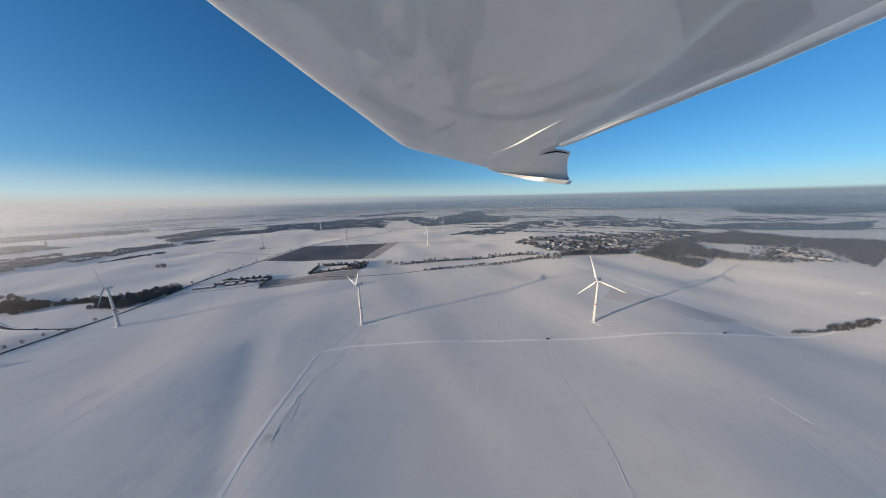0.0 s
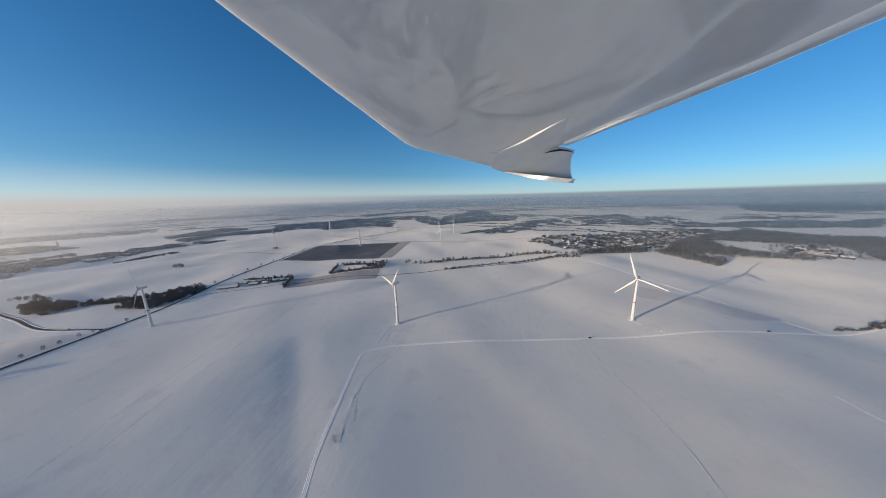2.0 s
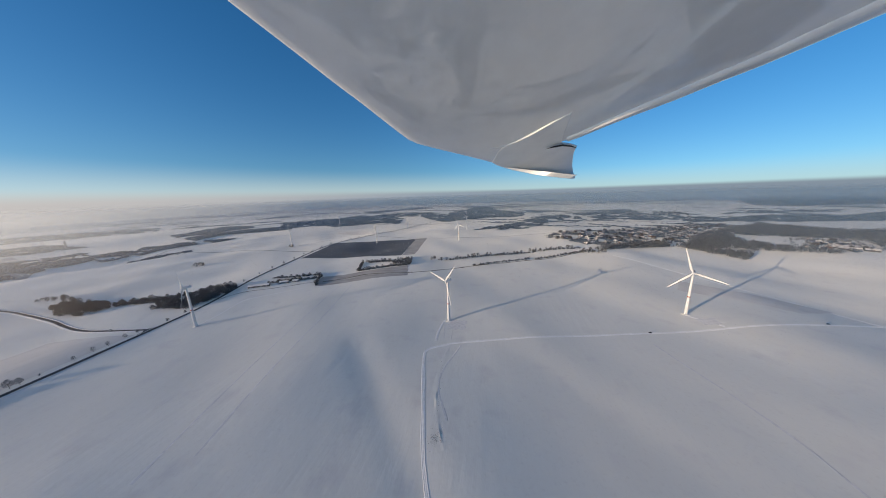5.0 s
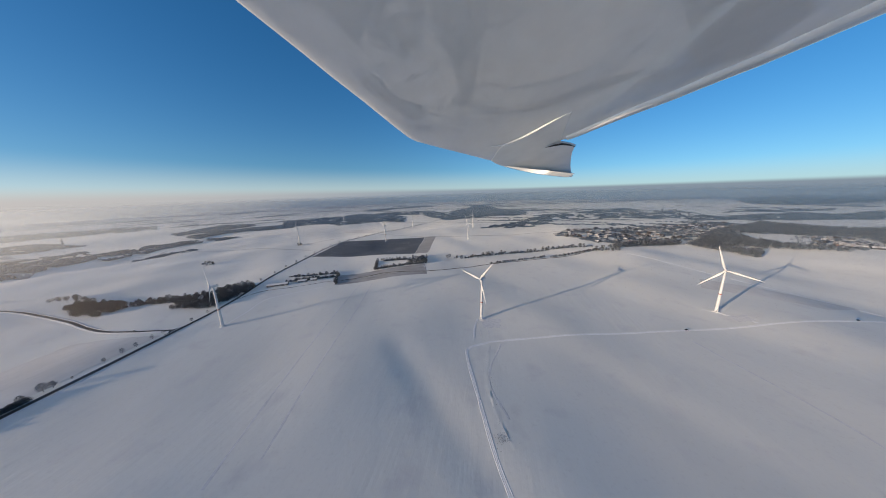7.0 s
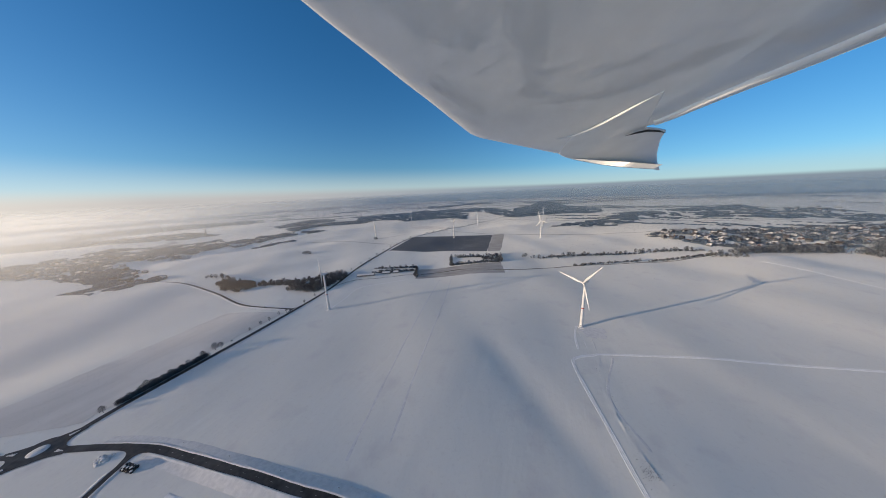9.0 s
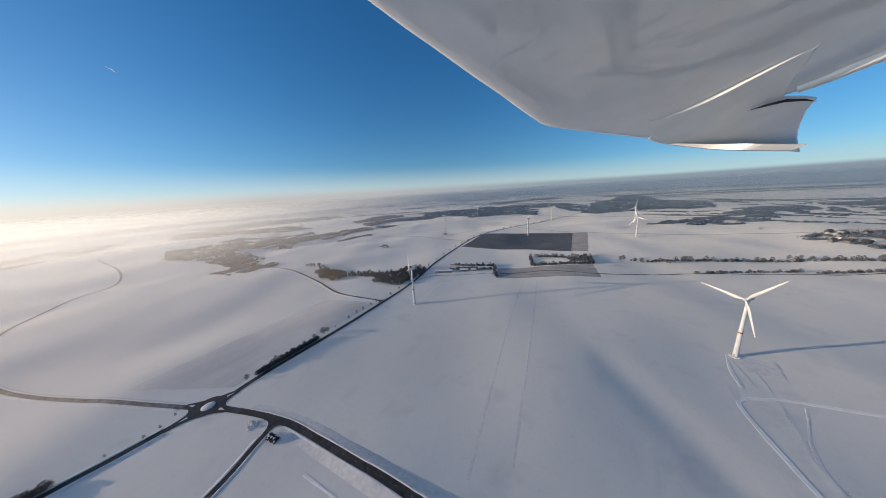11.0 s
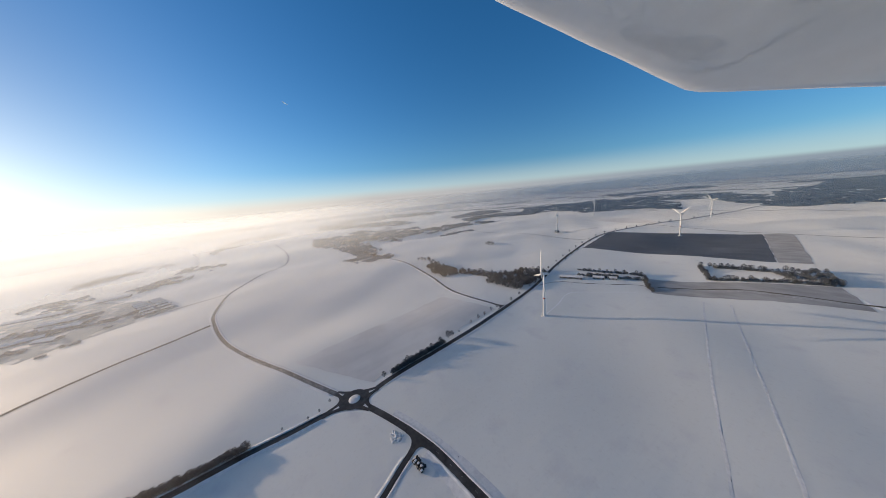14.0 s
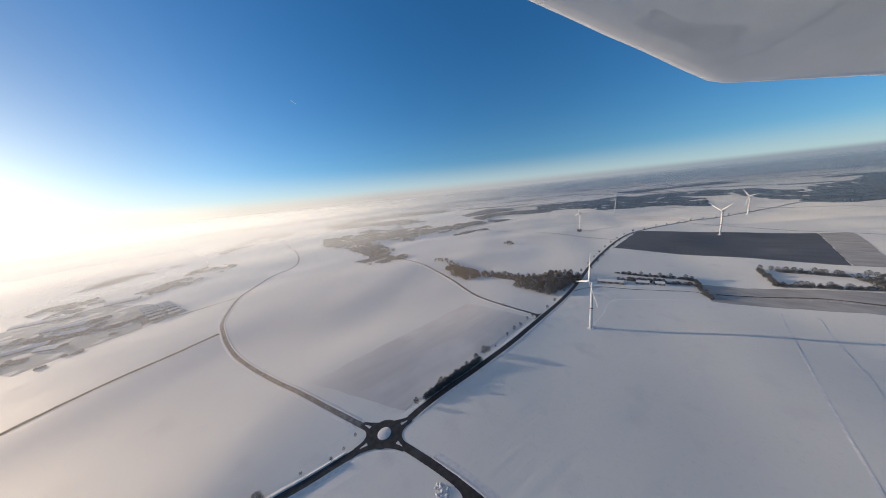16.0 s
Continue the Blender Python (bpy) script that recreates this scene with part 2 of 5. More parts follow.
M_DARKWALL = ramp_mat("dark_boarding", (0.10, 0.095, 0.09), (0.19, 0.18, 0.165), 0.5, 0.8, stretch=(3, 3, 0.3))
M_WINDOW = ramp_mat("dark_window_glass", (0.02, 0.022, 0.025), (0.035, 0.038, 0.042), 0.5, 0.12, spec=0.6)
M_FILM = ramp_mat("dark_silage_film", (0.012, 0.012, 0.014), (0.03, 0.03, 0.033), 1.2, 0.35, spec=0.5)
M_CAR = ramp_mat("car_paint", (0.02, 0.022, 0.03), (0.035, 0.037, 0.045), 1.0, 0.25, spec=0.6)
M_CARW = ramp_mat("white_car_paint", (0.72, 0.72, 0.72), (0.8, 0.8, 0.8), 1.0, 0.25, spec=0.6)
M_RUBBER = ramp_mat("rubber", (0.015, 0.015, 0.015), (0.03, 0.03, 0.03), 3.0, 0.8)
M_DITCH = ramp_mat("ditch_reeds", (0.07, 0.062, 0.05), (0.16, 0.145, 0.12), 0.2, 0.95, bump=0.1)
M_VAPOUR = ramp_mat("ice_vapour", (0.85, 0.85, 0.86), (0.95, 0.95, 0.95), 0.02, 0.9)
v_nt = M_VAPOUR.node_tree
v_thin = v_nt.nodes.new("ShaderNodeBsdfTranslucent")
v_thin.inputs["Color"].default_value = (0.80, 0.88, 0.96, 1)
v_mix = v_nt.nodes.new("ShaderNodeMixShader")
v_mix.inputs[0].default_value = 0.75
v_nt.links.new(v_nt.nodes["Principled BSDF"].outputs[0], v_mix.inputs[1])
v_nt.links.new(v_thin.outputs[0], v_mix.inputs[2])
v_nt.links.new(v_mix.outputs[0], v_nt.nodes["Material Output"].inputs[0])


def gloss_mat(name, base, rough, coat):
    m = ramp_mat(name, [c * 0.94 for c in base], base, 0.004, rough, spec=0.5, bump=0.0)
    b = m.node_tree.nodes["Principled BSDF"]
    b.inputs["Coat Weight"].default_value, b.inputs["Coat Roughness"].default_value, b.inputs["Coat IOR"].default_value = coat, 0.015, 2.25
    return m


M_WING = gloss_mat("glossy_white_gelcoat", (0.84, 0.85, 0.855), 0.35, 1.0)
M_WINGLET = gloss_mat("satin_white_gelcoat", (0.84, 0.85, 0.855), 0.5, 0.15)
M_FLAP = gloss_mat("glossy_flap_gelcoat", (0.80, 0.82, 0.84), 0.3, 1.0)
M_SEAL = ramp_mat("dark_gap_seal", (0.02, 0.02, 0.022), (0.04, 0.04, 0.043), 0.01, 0.7)


# ---- the lie of the land ----
rng = np.random.RandomState(4)
WAVES = []
for lam in (620, 480, 390, 310, 250, 205, 170, 140):
    a = rng.uniform(0, math.pi)
    WAVES.append((2 * math.pi / lam * math.cos(a), 2 * math.pi / lam * math.sin(a), rng.uniform(0, 6.28), lam * 0.0034))


def ridge(x, y, ax, ay, bx, by, depth, sigma):
    """A long trough (or swell, with depth below zero) from a to b."""
    dx, dy = bx - ax, by - ay
    length = math.hypot(dx, dy)
    dx, dy = dx / length, dy / length
    s = (x - ax) * dx + (y - ay) * dy
    d = -(x - ax) * dy + (y - ay) * dx
    over = np.maximum(np.maximum(-s, s - length), 0)
    return -depth * np.exp(-(d / sigma) ** 2 - (over / (2.5 * sigma)) ** 2)


def height(x, y):
    x, y = np.asarray(x, float), np.asarray(y, float)
    z = np.zeros(np.broadcast(x, y).shape)
    for kx, ky, p, a in WAVES:
        z = z + a * np.sin(kx * x + ky * y + p)
    z = z + ridge(x, y, -275, 262, -180, 128, 1.5, 17)
    z = z + ridge(x, y, -70, 270, 30, 130, 1.3, 30)
    z = z + ridge(x, y, 600, 620, 520, 400, 7.0, 90)
    z = z + ridge(x, y, -960, 160, -760, 330, 4.0, 80)
    z = z + ridge(x, y, -820, -20, -860, 120, 2.5, 60)
    z = z + ridge(x, y, -1440, 540, -1330, 730, 9.0, 46)
    fade = np.clip(1.6 - np.hypot(x + 200, y - 300) / 2200, 0.0, 1.0)
    flat = np.clip(np.hypot(x + 622, y - 52) / 90 - 0.4, 0.0, 1.0)
    return z * fade * flat


def hz(x, y):
    return float(height(x, y))


# ---- building helpers ----
def arrays_mesh(name, verts, faces, material, smooth=False):
    me = bpy.data.meshes.new(name)
    me.from_pydata(verts if isinstance(verts, list) else verts.tolist(), [], faces if isinstance(faces, list) else faces.tolist())
    me.materials.append(material)
    if smooth:
        me.polygons.foreach_set("use_smooth", [True] * len(me.polygons))
    me.update()
    return me


def link(name, me, parent=None, label=""):
    ob = new(name, me)
    if parent is not None:
        ob.parent = parent
    return tagged(ob, label)


def part(name, bm, material, parent, label="", smooth=False):
    me = bpy.data.meshes.new(name)
    bm.normal_update()
    bm.to_mesh(me)
    bm.free()
    me.materials.append(material)
    if smooth:
        me.polygons.foreach_set("use_smooth", [True] * len(me.polygons))
    return link(name, me, parent, label)


def empty(name, m, label="", category="", group="", kind=""):
    ob = new(name)
    ob.matrix_basis = m
    return tagged(ob, label, category, group, kind)


def box(bm, x0, y0, z0, x1, y1, z1, bevel=0.0):
    r = bmesh.ops.create_cube(bm, size=1.0)
    for v in r["verts"]:
        v.co = Vector(((x0 + x1) / 2 + v.co.x * (x1 - x0), (y0 + y1) / 2 + v.co.y * (y1 - y0), (z0 + z1) / 2 + v.co.z * (z1 - z0)))
    if bevel:
        es = list({e for v in r["verts"] for e in v.link_edges})
        bmesh.ops.bevel(bm, geom=es, offset=bevel, segments=2, affect="EDGES")
    return bm


def lathe(bm, profile, n=16, origin=(0, 0, 0)):
    """A turned form: profile of (radius, z)."""
    rings = []
    for r, z in profile:
        rings.append([bm.verts.new((origin[0] + r * math.cos(2 * math.pi * i / n), origin[1] + r * math.sin(2 * math.pi * i / n), origin[2] + z)) for i in range(n)])
    for a, b in zip(rings, rings[1:]):
        for i in range(n):
            bm.faces.new((a[i], a[(i + 1) % n], b[(i + 1) % n], b[i]))
    bm.faces.new(list(reversed(rings[0])))
    bm.faces.new(rings[-1])
    return bm


def spline(pts, step):
    """Even points along a smooth curve through pts."""
    p = [np.array(q, float) for q in pts]
    p = [2 * p[0] - p[1]] + p + [2 * p[-1] - p[-2]]
    out = []
    for i in range(1, len(p) - 2):
        n = max(1, int(np.linalg.norm(p[i + 1] - p[i]) / step))
        for k in range(n):
            t = k / n
            out.append(0.5 * (2 * p[i] + (p[i + 1] - p[i - 1]) * t + (2 * p[i - 1] - 5 * p[i] + 4 * p[i + 1] - p[i + 2]) * t * t
                              + (3 * p[i] - p[i - 1] - 3 * p[i + 1] + p[i + 2]) * t ** 3))
    out.append(p[-2])
    return np.array(out)


def sweep(name, line, profile, material, parent=None, wobble=0.0, smooth=False, up=None):
    """A strip draped on the land along a line; profile: (offset across, lift)."""
    tan = np.gradient(line, axis=0)
    tan /= np.linalg.norm(tan, axis=1)[:, None]
    nor = np.stack([-tan[:, 1], tan[:, 0]], 1)
    rows = []
    for off, lift, *share in profile:
        w = wobble * np.sin(np.arange(len(line)) * 0.7 + off) + wobble * rng.uniform(-1, 1, len(line))
        xy = line + nor * (off + w)[:, None]
        z = height(xy[:, 0], xy[:, 1]) + lift + (rng.uniform(0, wobble, len(line)) if lift > 0.3 else 0)
        if up is not None:
            z = z + up * (share[0] if share else 1.0)
        rows.append(np.column_stack([xy, z]))
    n, k = len(line), len(profile)
    verts = np.stack(rows, 1).reshape(-1, 3)
    faces = [(i * k + j, (i + 1) * k + j, (i + 1) * k + j + 1, i * k + j + 1) for i in range(n - 1) for j in range(k - 1)]
    faces = [f[::-1] for f in faces]
    return link(name, arrays_mesh(name, verts, faces, material, smooth), parent)


def patch(name, corners, material, lift=0.22, step=10.0, ragged=1.5):
    """A four-cornered field draped on the land."""
    c = [np.array(q, float) for q in corners]
    nu = max(2, int(max(np.linalg.norm(c[1] - c[0]), np.linalg.norm(c[2] - c[3])) / step))
    nv = max(2, int(max(np.linalg.norm(c[3] - c[0]), np.linalg.norm(c[2] - c[1])) / step))
    verts = []
    for i in range(nu + 1):
        for j in range(nv + 1):
            u, v = i / nu, j / nv
            p = c[0] * (1 - u) * (1 - v) + c[1] * u * (1 - v) + c[2] * u * v + c[3] * (1 - u) * v
            if i in (0, nu) or j in (0, nv):
                p = p + rng.uniform(-ragged, ragged, 2)
            verts.append((p[0], p[1], hz(p[0], p[1]) + lift))
    faces = [(i * (nv + 1) + j, (i + 1) * (nv + 1) + j, (i + 1) * (nv + 1) + j + 1, i * (nv + 1) + j + 1) for i in range(nu) for j in range(nv)]
    a, b, d = (Vector(verts[f]) for f in (faces[0][0], faces[0][1], faces[0][3]))
    if (b - a).cross(d - a).z < 0:
        faces = [f[::-1] for f in faces]
    return link(name, arrays_mesh(name, verts, faces, material, True))


# ---- ground: one sheet to the horizon ----
def axis_lines(lo, hi, step, end):
    mid = list(np.arange(lo, hi + 0.1, step))
    out, s, v = [], step, mid[-1]
    while v < end:
        s *= 1.16
        v += s
        out.append(v)
    left, s, v = [], step, mid[0]
    while v > -end:
        s *= 1.16
        v -= s
        left.append(v)
    return np.array(left[::-1] + mid + out)


gx, gy = axis_lines(-1300, 760, 8, 45000), axis_lines(-200, 1100, 8, 45000)
GX, GY = np.meshgrid(gx, gy, indexing="ij")
gverts = np.column_stack([GX.ravel(), GY.ravel(), height(GX, GY).ravel()])
ny = len(gy)
gi = np.arange(len(gx) - 1)[:, None] * ny + np.arange(ny - 1)[None, :]
gfaces = np.stack([gi, gi + ny, gi + ny + 1, gi + 1], -1).reshape(-1, 4)
ground = link("ground", arrays_mesh("ground", gverts, gfaces, M_SNOW, True))
tagged(ground, "gently rolling farmland under a thin cover of snow", "ground", kind="structure")

# fields that show soil or stubble through the snow
F = lambda name, c, m, lab, **k: tagged(patch(name, c, m, **k), lab, "field", kind="structure")
F("field_ploughed", [(-684, 742), (-694, 985), (-362, 1062), (-350, 760)], M_SOIL, "dark windswept ploughed field almost bare of snow")
F("field_strip", [(-361, 1062), (-314, 1078), (-309, 770), (-349, 760)], M_STUBBLE, "grey stubble strip beside the dark field")
F("field_stubble", [(-482, 493), (-502, 558), (-299, 638), (-285, 562)], M_STUBBLE, "grey stubble showing through thin snow by a ditch")
F("field_thin", [(-737, 18), (-755, 272), (-640, 292), (-634, 75)], M_THIN, "winter crop under thin grey snow between the roads")
F("field_wedge", [(352, 380), (250, 470), (290, 520), (420, 400)], M_THIN, "thin patch of snow on a slope beside the track")
F("field_west", [(-1750, 560), (-1960, 800), (-1560, 690), (-1400, 560)], M_STUBBLE, "grey stubble field near the western village", step=25)
F("field_north", [(-891, 1355), (-660, 1320), (-600, 1212), (-816, 1247)], M_THIN, "thin snow over stubble along the main road", step=25)

# painted winter haze: added upright rings, each thicker towards its middle height, and a glowing ring at the end of
# sight
def map_range(nt, value, lo, hi, to_lo=0.0, to_hi=1.0, smooth=True):
    n = nt.nodes.new("ShaderNodeMapRange")
    n.interpolation_type = "SMOOTHSTEP" if smooth else "LINEAR"
    for k, v in (("From Min", lo), ("From Max", hi), ("To Min", to_lo), ("To Max", to_hi)):
        n.inputs[k].default_value = v
    nt.links.new(value, n.inputs["Value"])
    return n.outputs[0]


def math_node(nt, op, a, b):
    n = nt.nodes.new("ShaderNodeMath")
    n.operation = op
    for k, v in enumerate((a, b)):
        if isinstance(v, (int, float)):
            n.inputs[k].default_value = v
        else:
            nt.links.new(v, n.inputs[k])
    return n.outputs[0]


def haze_ring_material(thick, colour=(0.435, 0.47, 0.485, 1), sunward=1.4, bright=(0.77, 0.79, 0.79, 1)):
    """Painted haze that passes most of the sun's light on and throws a little blue light back."""
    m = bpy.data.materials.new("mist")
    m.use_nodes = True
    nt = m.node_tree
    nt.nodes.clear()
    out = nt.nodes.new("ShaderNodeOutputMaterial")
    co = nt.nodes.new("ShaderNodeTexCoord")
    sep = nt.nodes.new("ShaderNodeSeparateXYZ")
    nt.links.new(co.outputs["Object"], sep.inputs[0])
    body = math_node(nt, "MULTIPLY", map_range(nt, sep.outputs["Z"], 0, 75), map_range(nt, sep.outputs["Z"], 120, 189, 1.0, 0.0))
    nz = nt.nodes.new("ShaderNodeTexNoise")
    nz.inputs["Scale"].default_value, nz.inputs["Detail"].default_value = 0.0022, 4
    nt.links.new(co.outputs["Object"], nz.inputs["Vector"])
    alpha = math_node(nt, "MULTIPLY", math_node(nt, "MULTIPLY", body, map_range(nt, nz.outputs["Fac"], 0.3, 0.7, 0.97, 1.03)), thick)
    # made thicker on the sun's side, to imitate its glare
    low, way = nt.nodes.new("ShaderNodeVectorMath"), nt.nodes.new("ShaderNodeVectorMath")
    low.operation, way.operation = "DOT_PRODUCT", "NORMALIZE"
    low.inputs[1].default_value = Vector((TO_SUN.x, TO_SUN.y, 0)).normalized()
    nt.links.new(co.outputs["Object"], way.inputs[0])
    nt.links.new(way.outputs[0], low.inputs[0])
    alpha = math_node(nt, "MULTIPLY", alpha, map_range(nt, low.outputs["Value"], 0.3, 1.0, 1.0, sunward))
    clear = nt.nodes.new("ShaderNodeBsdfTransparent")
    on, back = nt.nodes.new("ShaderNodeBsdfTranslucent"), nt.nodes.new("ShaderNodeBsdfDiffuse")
    # sun glow put into the colour: brighter tint on the sun's side
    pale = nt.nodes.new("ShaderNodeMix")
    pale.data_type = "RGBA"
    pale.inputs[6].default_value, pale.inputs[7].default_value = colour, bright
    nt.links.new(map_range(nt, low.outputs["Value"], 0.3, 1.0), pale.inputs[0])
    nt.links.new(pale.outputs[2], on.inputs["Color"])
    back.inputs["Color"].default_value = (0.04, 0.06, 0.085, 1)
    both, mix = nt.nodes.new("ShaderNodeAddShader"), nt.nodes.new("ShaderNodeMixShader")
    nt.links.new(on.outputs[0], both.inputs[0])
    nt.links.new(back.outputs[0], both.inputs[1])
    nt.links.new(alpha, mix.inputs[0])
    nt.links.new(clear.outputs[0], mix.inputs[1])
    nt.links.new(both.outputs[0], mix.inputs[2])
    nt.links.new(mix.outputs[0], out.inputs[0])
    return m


def veil(name, radius, z0, z1, material, turns=96, rows=6):
    verts = [(radius * math.cos(2 * math.pi * i / turns), radius * math.sin(2 * math.pi * i / turns), z0 + (z1 - z0) * k / rows) for k in range(rows + 1) for i in range(turns)]
    faces = [(k * turns + (i + 1) % turns, k * turns + i, (k + 1) * turns + i, (k + 1) * turns + (i + 1) % turns) for k in range(rows) for i in range(turns)]
    return link(name, arrays_mesh(name, verts, faces, material, True))


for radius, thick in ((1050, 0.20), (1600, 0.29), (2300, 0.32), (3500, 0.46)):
    v_ob = veil("haze_ring", radius, -8, 189, haze_ring_material(thick))
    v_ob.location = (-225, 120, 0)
    tagged(v_ob, "thin added ring imitating winter haze over the snow fields", "mist", kind="stuff")


# two added rings that imitate the sun's glare over the near fields on its side
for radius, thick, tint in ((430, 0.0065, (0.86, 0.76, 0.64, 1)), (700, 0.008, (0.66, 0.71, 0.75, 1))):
    v_ob = veil("haze_ring", radius, -8, 189, haze_ring_material(thick, tint, 18.0, tint))
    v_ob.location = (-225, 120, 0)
    tagged(v_ob, "faint added ring imitating sun glare over the snow fields", "mist", kind="stuff")


# added shell whose emission paints the far haze, warmer towards the sun
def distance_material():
    m = bpy.data.materials.new("painted_haze_glow")
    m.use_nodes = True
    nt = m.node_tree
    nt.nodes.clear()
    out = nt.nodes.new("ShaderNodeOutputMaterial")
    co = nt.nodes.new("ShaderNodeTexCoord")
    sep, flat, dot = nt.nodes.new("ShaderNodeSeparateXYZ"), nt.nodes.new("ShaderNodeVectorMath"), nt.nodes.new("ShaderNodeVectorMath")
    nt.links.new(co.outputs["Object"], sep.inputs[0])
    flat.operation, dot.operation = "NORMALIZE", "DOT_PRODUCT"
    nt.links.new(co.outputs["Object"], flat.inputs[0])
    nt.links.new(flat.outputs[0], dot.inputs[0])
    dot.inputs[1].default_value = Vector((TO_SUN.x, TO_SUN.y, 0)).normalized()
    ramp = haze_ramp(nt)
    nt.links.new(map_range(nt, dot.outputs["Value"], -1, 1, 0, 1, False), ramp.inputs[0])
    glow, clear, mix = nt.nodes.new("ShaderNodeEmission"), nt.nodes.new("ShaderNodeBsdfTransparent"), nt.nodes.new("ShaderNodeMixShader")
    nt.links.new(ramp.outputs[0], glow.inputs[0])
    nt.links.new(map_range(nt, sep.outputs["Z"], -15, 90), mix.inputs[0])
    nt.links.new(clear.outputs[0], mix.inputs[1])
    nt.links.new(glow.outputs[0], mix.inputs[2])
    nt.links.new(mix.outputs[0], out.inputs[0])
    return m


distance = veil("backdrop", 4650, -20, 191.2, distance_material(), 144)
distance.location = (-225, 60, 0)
tagged(distance, "glowing backdrop ring painted with slate-blue and pinkish winter haze", "backdrop", kind="structure")


F("field_yard", [(-1326, -200), (-1190, -140), (-1072, -300), (-1180, -420)], M_YARD, "grey yard ground between sheds and trees", step=20)
F("field_yard_west", [(-1480, -330), (-1326, -205), (-1182, -422), (-1330, -560)], M_YARD, "grey yard ground behind the works halls", step=20)
# ---- roads ----
R1 = spline([(-622, 68), (-625, 104), (-624, 155), (-625, 217), (-633, 307), (-646, 432), (-668, 560), (-688, 680), (-703, 824), (-698, 953), (-657, 1090), (-615, 1188), (-512, 1395), (-430, 1590), (-300, 1900)], 7)
R2 = spline([(-638, 44), (-698, 19), (-788, -19), (-881, -51), (-975, -69), (-1059, -72), (-1193, -47), (-1297, 7), (-1395, 78), (-1500, 118), (-1697, 136), (-2177, 139)], 7)
R3 = spline([(-626, 36), (-629, 1), (-633, -31), (-635, -74), (-640, -140), (-648, -260)], 6)
R4 = spline([(-608, 58), (-574, 69), (-545, 76), (-517, 80), (-456, 82), (-400, 84), (-330, 86), (-200, 70), (0, 30), (200, -60)], 6)
R5 = spline([(-544, 74), (-537, 55), (-530, 38), (-525, 20), (-518, -10), (-505, -70)], 5)
R6 = spline([(-635, 307), (-705, 301), (-773, 307), (-869, 330), (-985, 350), (-1102, 352), (-1180, 345)], 7)
R7 = spline([(-984, -75), (-955, -130), (-926, -192), (-886, -258), (-820, -370)], 8)
R8 = spline([(-1189, -40), (-1180, -95), (-1170, -165)], 8)


def road(name, line, half, material, label, bank=0.4, skip=(0, 0), other=None, up=None):
    r = sweep(name, line, [(-half, 0.24), (-half * 0.4, 0.30), (half * 0.4, 0.30), (half, 0.24)], material, up=up)
    tagged(r, label, "road", kind="structure")
    for side in (-1, 1):
        pr = [(side * (half - 0.1), 0.22), (side * (half + 0.5), 0.28 + bank), (side * (half + 1.2), 0.26 + bank * 0.7), (side * (half + 3.1), -0.05)]
        if side < 0:
            pr = pr[::-1]
        sk = other if other and side > 0 else skip
        rise = None
        if up is not None:
            # the slopes of the embankment
            rise = up[sk[0]:len(line) - sk[1]]
            pr = [(side * (half - 0.1), 0.22), (side * (half + 0.5), 0.28 + bank), (side * (half + 1.2), 0.26 + bank * 0.7), (side * (half + 2.2), 0.2), (side * (half + 8.5), -0.08, 0.0)]
            if side < 0:
                pr = pr[::-1]
        sweep("snow_bank", line[sk[0]:len(line) - sk[1]], pr, M_BANK, r, wobble=0.16, up=rise)
    return r


def mouth(name, cx, cy, arms, reach, ring, label, lift=0.27):
    """The asphalt where roads meet: arms of (heading in degrees, half width), with rounded corners between them."""
    bm = bmesh.new()
    pts = []
    arms = sorted(arms)
    for k, (a, hw) in enumerate(arms):
        b, hw2 = arms[(k + 1) % len(arms)]
        b = b + 360 if b <= a else b
        d = Vector((math.cos(radians(a)), math.sin(radians(a))))
        e = Vector((math.cos(radians(b)), math.sin(radians(b))))
        p0, p2 = d * reach + Vector((-d.y, d.x)) * hw, e * reach + Vector((e.y, -e.x)) * hw2
        mid = (d + e)
        if b - a > 170:
            mid = Vector((-d.y, d.x)) * 0.9
        p1 = mid.normalized() * ring
        for t in np.linspace(0, 1, 13):
            pts.append(p0 * (1 - t) ** 2 + p1 * 2 * t * (1 - t) + p2 * t * t)
    c = bm.verts.new((cx, cy, hz(cx, cy) + lift + 0.05))
    vs = [bm.verts.new((cx + p.x, cy + p.y, hz(cx + p.x, cy + p.y) + lift)) for p in pts]
    for i in range(len(vs)):
        bm.faces.new((c, vs[i], vs[(i + 1) % len(vs)]))
    return tagged(part(name, bm, M_ASPHALT, None), label, "road", kind="structure")


road("road_north", R1[1:], 3.1, M_ASPHALT, "cleared dark asphalt country road between snow banks", 0.1, (1, 0))
road("road_west", R2, 2.5, M_LANE, "slushy grey country road curving through the snow", 0.15, (2, 0))
road("road_south", R3, 3.2, M_ASPHALT, "cleared dark asphalt road with snow banks and hedge", 0.7, (2, 0))
EAST_UP = 1.8 * np.clip((R4[:, 0] + 528) / 95, 0, 1) ** 2 * (3 - 2 * np.clip((R4[:, 0] + 528) / 95, 0, 1))
road("road_east", R4, 3.0, M_ASPHALT, "wide cleared asphalt road with dashed markings", 0.22, (11, 0), (4, 0), EAST_UP)
tagged(sweep("field_path", R4[19:] + np.array((3.0, -21.0)), [(-1.2, 0.1), (-0.5, 0.28), (0.5, 0.28), (1.2, 0.1)], M_TRACK, wobble=0.2), "narrow trodden path in the snow beside the wide road", "track", kind="structure")
road("road_side", R5[1:], 2.2, M_ASPHALT, "narrow cleared asphalt side road", 0.15, (2, 0))
